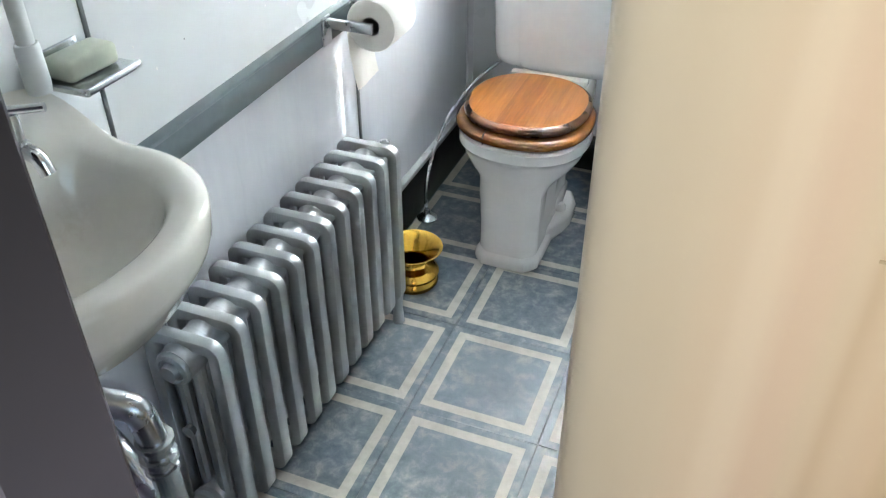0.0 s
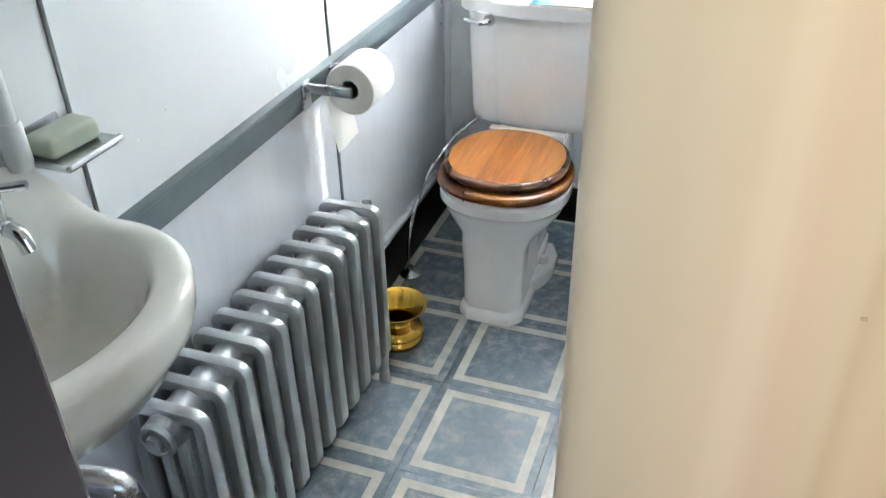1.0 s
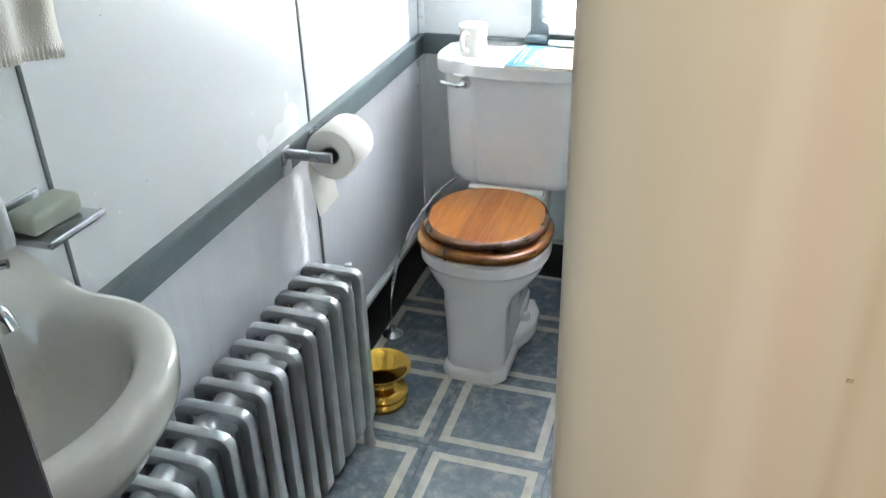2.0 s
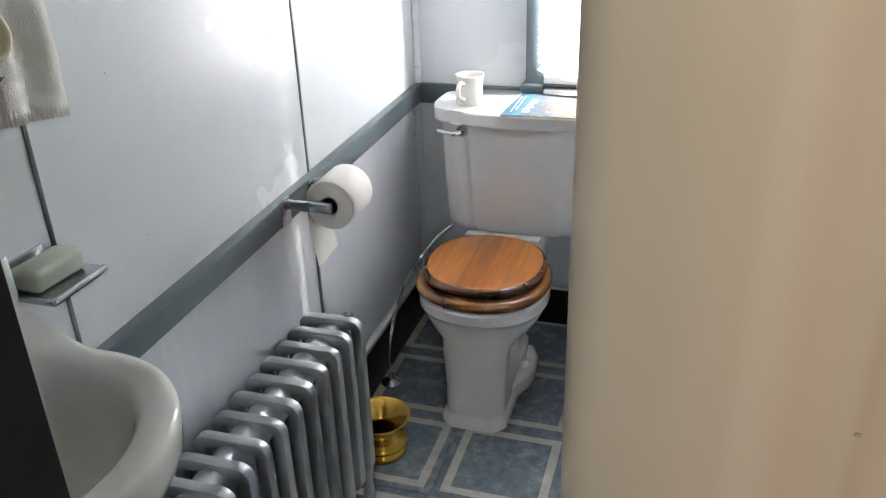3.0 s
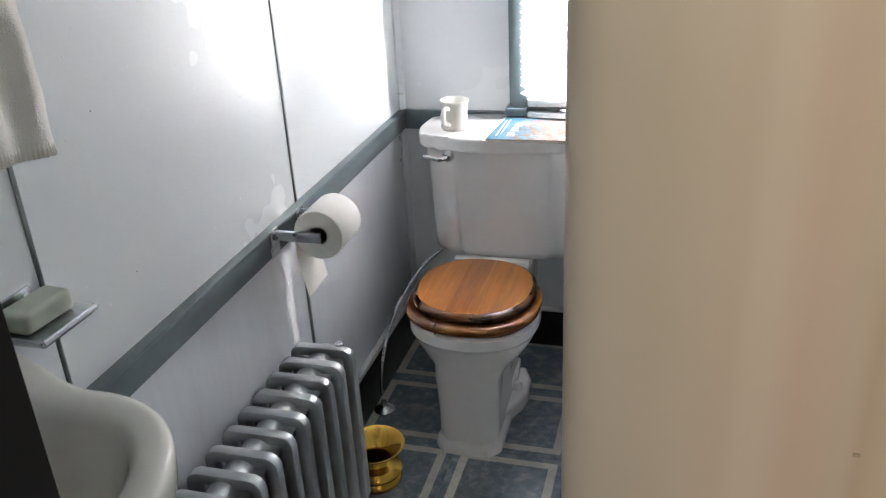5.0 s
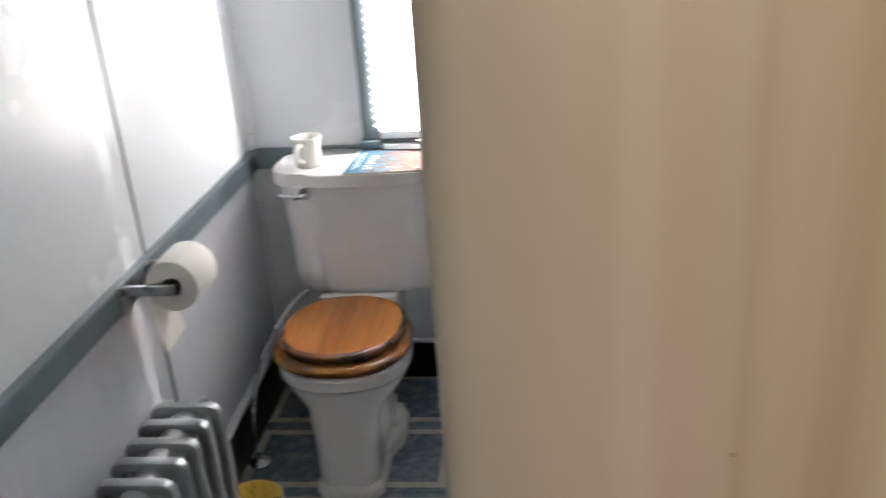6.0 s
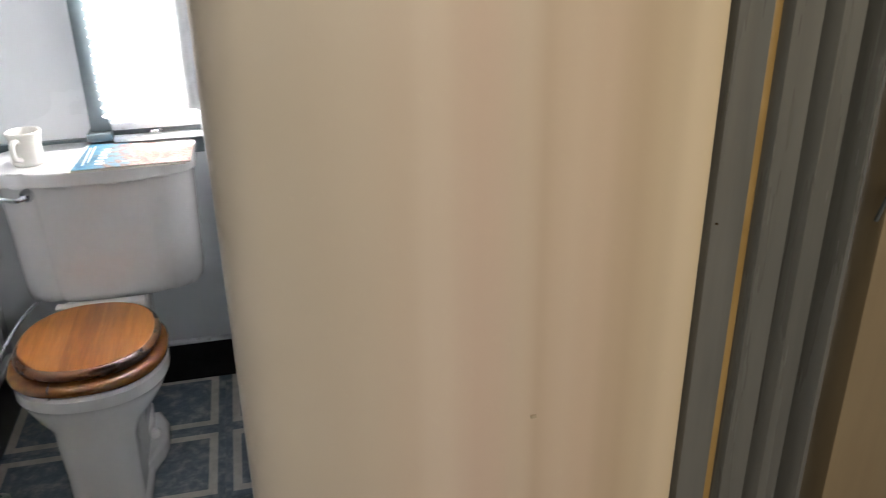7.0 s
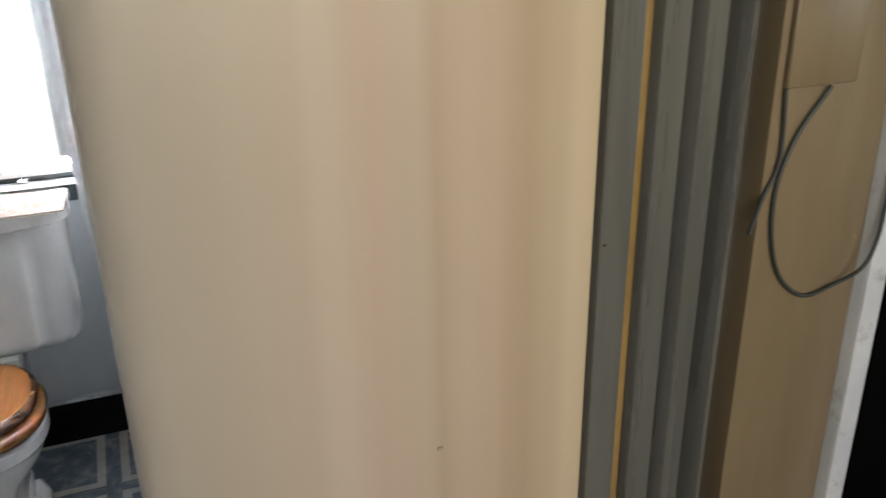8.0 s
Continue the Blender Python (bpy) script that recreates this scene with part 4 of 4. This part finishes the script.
# ---- spittoon ----
spit = thing("spittoon", (-0.170, 0.125, 0), "polished brass spittoon on the tiled floor", "spittoon")
part("body", lathe([(0.0, 0.0), (0.050, 0.0), (0.061, 0.003), (0.067, 0.012), (0.067, 0.019), (0.062, 0.025), (0.059, 0.029), (0.066, 0.035), (0.0695, 0.043), (0.066, 0.051), (0.054, 0.060), (0.041, 0.066), (0.036, 0.071), (0.0355, 0.0765), (0.032, 0.0768), (0.031, 0.070)], (-0.170, 0.125, 0), 48), M_brass, spit)
part("bell", lathe([(0.0385, 0.0770), (0.0400, 0.0790), (0.0395, 0.0815), (0.046, 0.088), (0.060, 0.1010), (0.074, 0.1130), (0.080, 0.1180), (0.0800, 0.1195), (0.0780, 0.1197), (0.069, 0.1140), (0.054, 0.1020), (0.041, 0.0900), (0.034, 0.0820), (0.0325, 0.0772), (0.0385, 0.0770)], (-0.170, 0.125, 0), 48), M_brass, spit)
# Lining whose dark colour holds the deep hole's shade.
part("interior", lathe([(0.0308, 0.0700), (0.045, 0.0552), (0.054, 0.0420), (0.050, 0.0092), (0.0, 0.0055)], (-0.170, 0.125, 0), 40), M_hole_nick, spit, "inside of the bowl with its shade painted dark")

# ---- on the tank lid ----
mug = thing("mug", (-0.078, 0.722, 0.7885), "thick white diner mug on the tank lid", "mug")
part("body", lathe([(0.0, 0.0), (0.036, 0.0), (0.0395, 0.004), (0.040, 0.010), (0.0370, 0.018), (0.0365, 0.040), (0.0375, 0.062), (0.0405, 0.076), (0.0415, 0.080), (0.0405, 0.083), (0.0375, 0.0835), (0.0355, 0.080), (0.033, 0.066), (0.032, 0.02), (0.0, 0.012)], (-0.078, 0.722, 0.7885), 40), M_mug, mug)
part("handle", tube(curve_points([(-0.086, 0.687, 0.853), (-0.090, 0.667, 0.858), (-0.093, 0.655, 0.845), (-0.092, 0.659, 0.822), (-0.087, 0.687, 0.808)], 8), 0.0068, 12), M_mug, mug)


def magazine_cover():
    m = bpy.data.materials.new("magazine_cover")
    m.use_nodes = True
    nt = m.node_tree
    b = nt.nodes["Principled BSDF"]
    tc = nt.nodes.new("ShaderNodeTexCoord")
    sep = nt.nodes.new("ShaderNodeSeparateXYZ")
    nt.links.new(tc.outputs["Object"], sep.inputs[0])
    r = nt.nodes.new("ShaderNodeValToRGB")
    e = r.color_ramp.elements
    e[0].position, e[0].color = 0.0, (0.022, 0.074, 0.130, 1)
    e[1].position, e[1].color = 1.0, (0.062, 0.031, 0.022, 1)
    for p_, c_ in ((0.30, (0.043, 0.124, 0.186, 1)), (0.40, (0.099, 0.149, 0.174, 1)), (0.45, (0.028, 0.019, 0.015, 1)), (0.50, (0.124, 0.053, 0.031, 1)), (0.57, (0.260, 0.186, 0.149, 1)), (0.62, (0.031, 0.015, 0.012, 1)), (0.70, (0.161, 0.056, 0.037, 1)), (0.78, (0.279, 0.223, 0.186, 1)), (0.85, (0.056, 0.022, 0.015, 1)), (0.92, (0.205, 0.124, 0.087, 1))):
        e.new(p_).color = c_
    n1 = node(nt, "ShaderNodeTexNoise", Scale=48.0, Detail=6.0, Roughness=0.65)
    nt.links.new(tc.outputs["Object"], n1.inputs["Vector"])
    mr = nt.nodes.new("ShaderNodeMath")
    mr.operation = "MULTIPLY_ADD"
    mr.inputs[1].default_value, mr.inputs[2].default_value = 2.1, -0.42
    nt.links.new(sep.outputs[0], mr.inputs[0])
    ad = nt.nodes.new("ShaderNodeMath")
    ad.operation = "MULTIPLY_ADD"
    ad.inputs[1].default_value = 1.1
    nt.links.new(n1.outputs["Fac"], ad.inputs[0])
    nt.links.new(mr.outputs[0], ad.inputs[2])
    nt.links.new(ad.outputs[0], r.inputs[0])
    nt.links.new(r.outputs[0], b.inputs["Base Color"])
    b.inputs["Roughness"].default_value = 0.6
    b.inputs["Specular IOR Level"].default_value = 0.12
    return m


M_cover = magazine_cover()
M_page = surface("magazine_pages", (0.62, 0.58, 0.50), (0.70, 0.66, 0.58), 0.7, scale=60)
mag = thing("magazine", (0.10, 0.70, 0.7885), "worn glossy magazine with a blue cover on the tank lid", "magazine")


def sheet(outline, z0, z1):
    return slab(outline, z0, z1, 0)


quad = [(0.036, 0.608), (0.314, 0.616), (0.318, 0.768), (0.052, 0.836)]
lower = [(0.026, 0.606), (0.302, 0.612), (0.306, 0.790), (0.040, 0.842)]
part("lower_magazine_pages", sheet(lower, 0.7886, 0.7905), M_page, mag, smooth=False)
part("pages", sheet(quad, 0.7908, 0.7945), M_page, mag, smooth=False)
part("cover", sheet(quad, 0.7947, 0.7955), M_cover, mag, smooth=False)

M_ink = surface("pale_ink", (0.62, 0.64, 0.66), (0.72, 0.74, 0.75), 0.3, scale=60)
for x0, x1, y0, y1 in ((0.056, 0.060, 0.640, 0.790), (0.066, 0.070, 0.660, 0.800), (0.086, 0.108, 0.640, 0.654), (0.084, 0.104, 0.664, 0.676), (0.088, 0.110, 0.686, 0.700), (0.088, 0.106, 0.710, 0.722), (0.090, 0.112, 0.732, 0.748), (0.094, 0.110, 0.758, 0.770), (0.150, 0.190, 0.650, 0.656), (0.230, 0.285, 0.640, 0.646)):
    part("printed_bar", box(x0, x1, y0, y1, 0.7956, 0.7959), M_ink, mag, smooth=False)

# ---- reflected strap, modelled as a solid loop on the corridor wall ----
cb = thing("strap_reflection", (1.19, DY - 0.03, 1.2), "reflection of a strap modelled as a thin dark loop", "cable")
part("loop", tube(curve_points([(1.134, DY - 0.017, 1.266), (1.100, DY - 0.016, 1.219), (1.083, DY - 0.0155, 1.167), (1.086, DY - 0.0155, 1.111), (1.105, DY - 0.0155, 1.062), (1.142, DY - 0.016, 1.033), (1.182, DY - 0.018, 1.040), (1.205, DY - 0.032, 1.062), (1.217, DY - 0.034, 1.094), (1.220, DY - 0.034, 1.143), (1.222, DY - 0.034, 1.30), (1.222, DY - 0.034, 1.60)], 8), 0.0023, 8), M_strap, cb)
part("strand", tube(curve_points([(1.077, DY - 0.016, 1.268), (1.082, DY - 0.0155, 1.197), (1.067, DY - 0.0155, 1.157), (1.045, DY - 0.026, 1.124)], 8), 0.0022, 8), M_strap, cb)
# A faint reflection above the loop, modelled as a thin plate.
bx = thing("reflection_plate", (1.13, DY - 0.02, 1.27), "faint reflection modelled as a flat tan plate", "box")
part("case", box(1.075, 1.165, DY - 0.020, DY - 0.0122, 1.268, 1.36, 0.003), M_beige_wall, bx)

# ---- floor tiles ----
TILE = 0.305
tiles = thing("floor_tiles", (0, 0, 0), "blue-grey marbled vinyl floor tiles with cream bands", "floor tiles", kind="structure")
bm = box(-TILE / 2 + 0.0004, TILE / 2 - 0.0004, -TILE / 2 + 0.0004, TILE / 2 - 0.0004, -0.004, 0.0, 0.0007, 1)
first = part("tile", bm, M_tile, None, smooth=False)
k = 0
for i in range(-1, 2):
    for j in range(-5, 3):
        ob = first if k == 0 else bpy.data.objects.new("tile", first.data)
        if k:
            scene.collection.objects.link(ob)
        k += 1
        ob.parent = tiles
        ob.matrix_basis = pose((i + 0.5) * TILE, (j + 0.5) * TILE, 0.0006 * math.sin(i * 5 + j * 3))
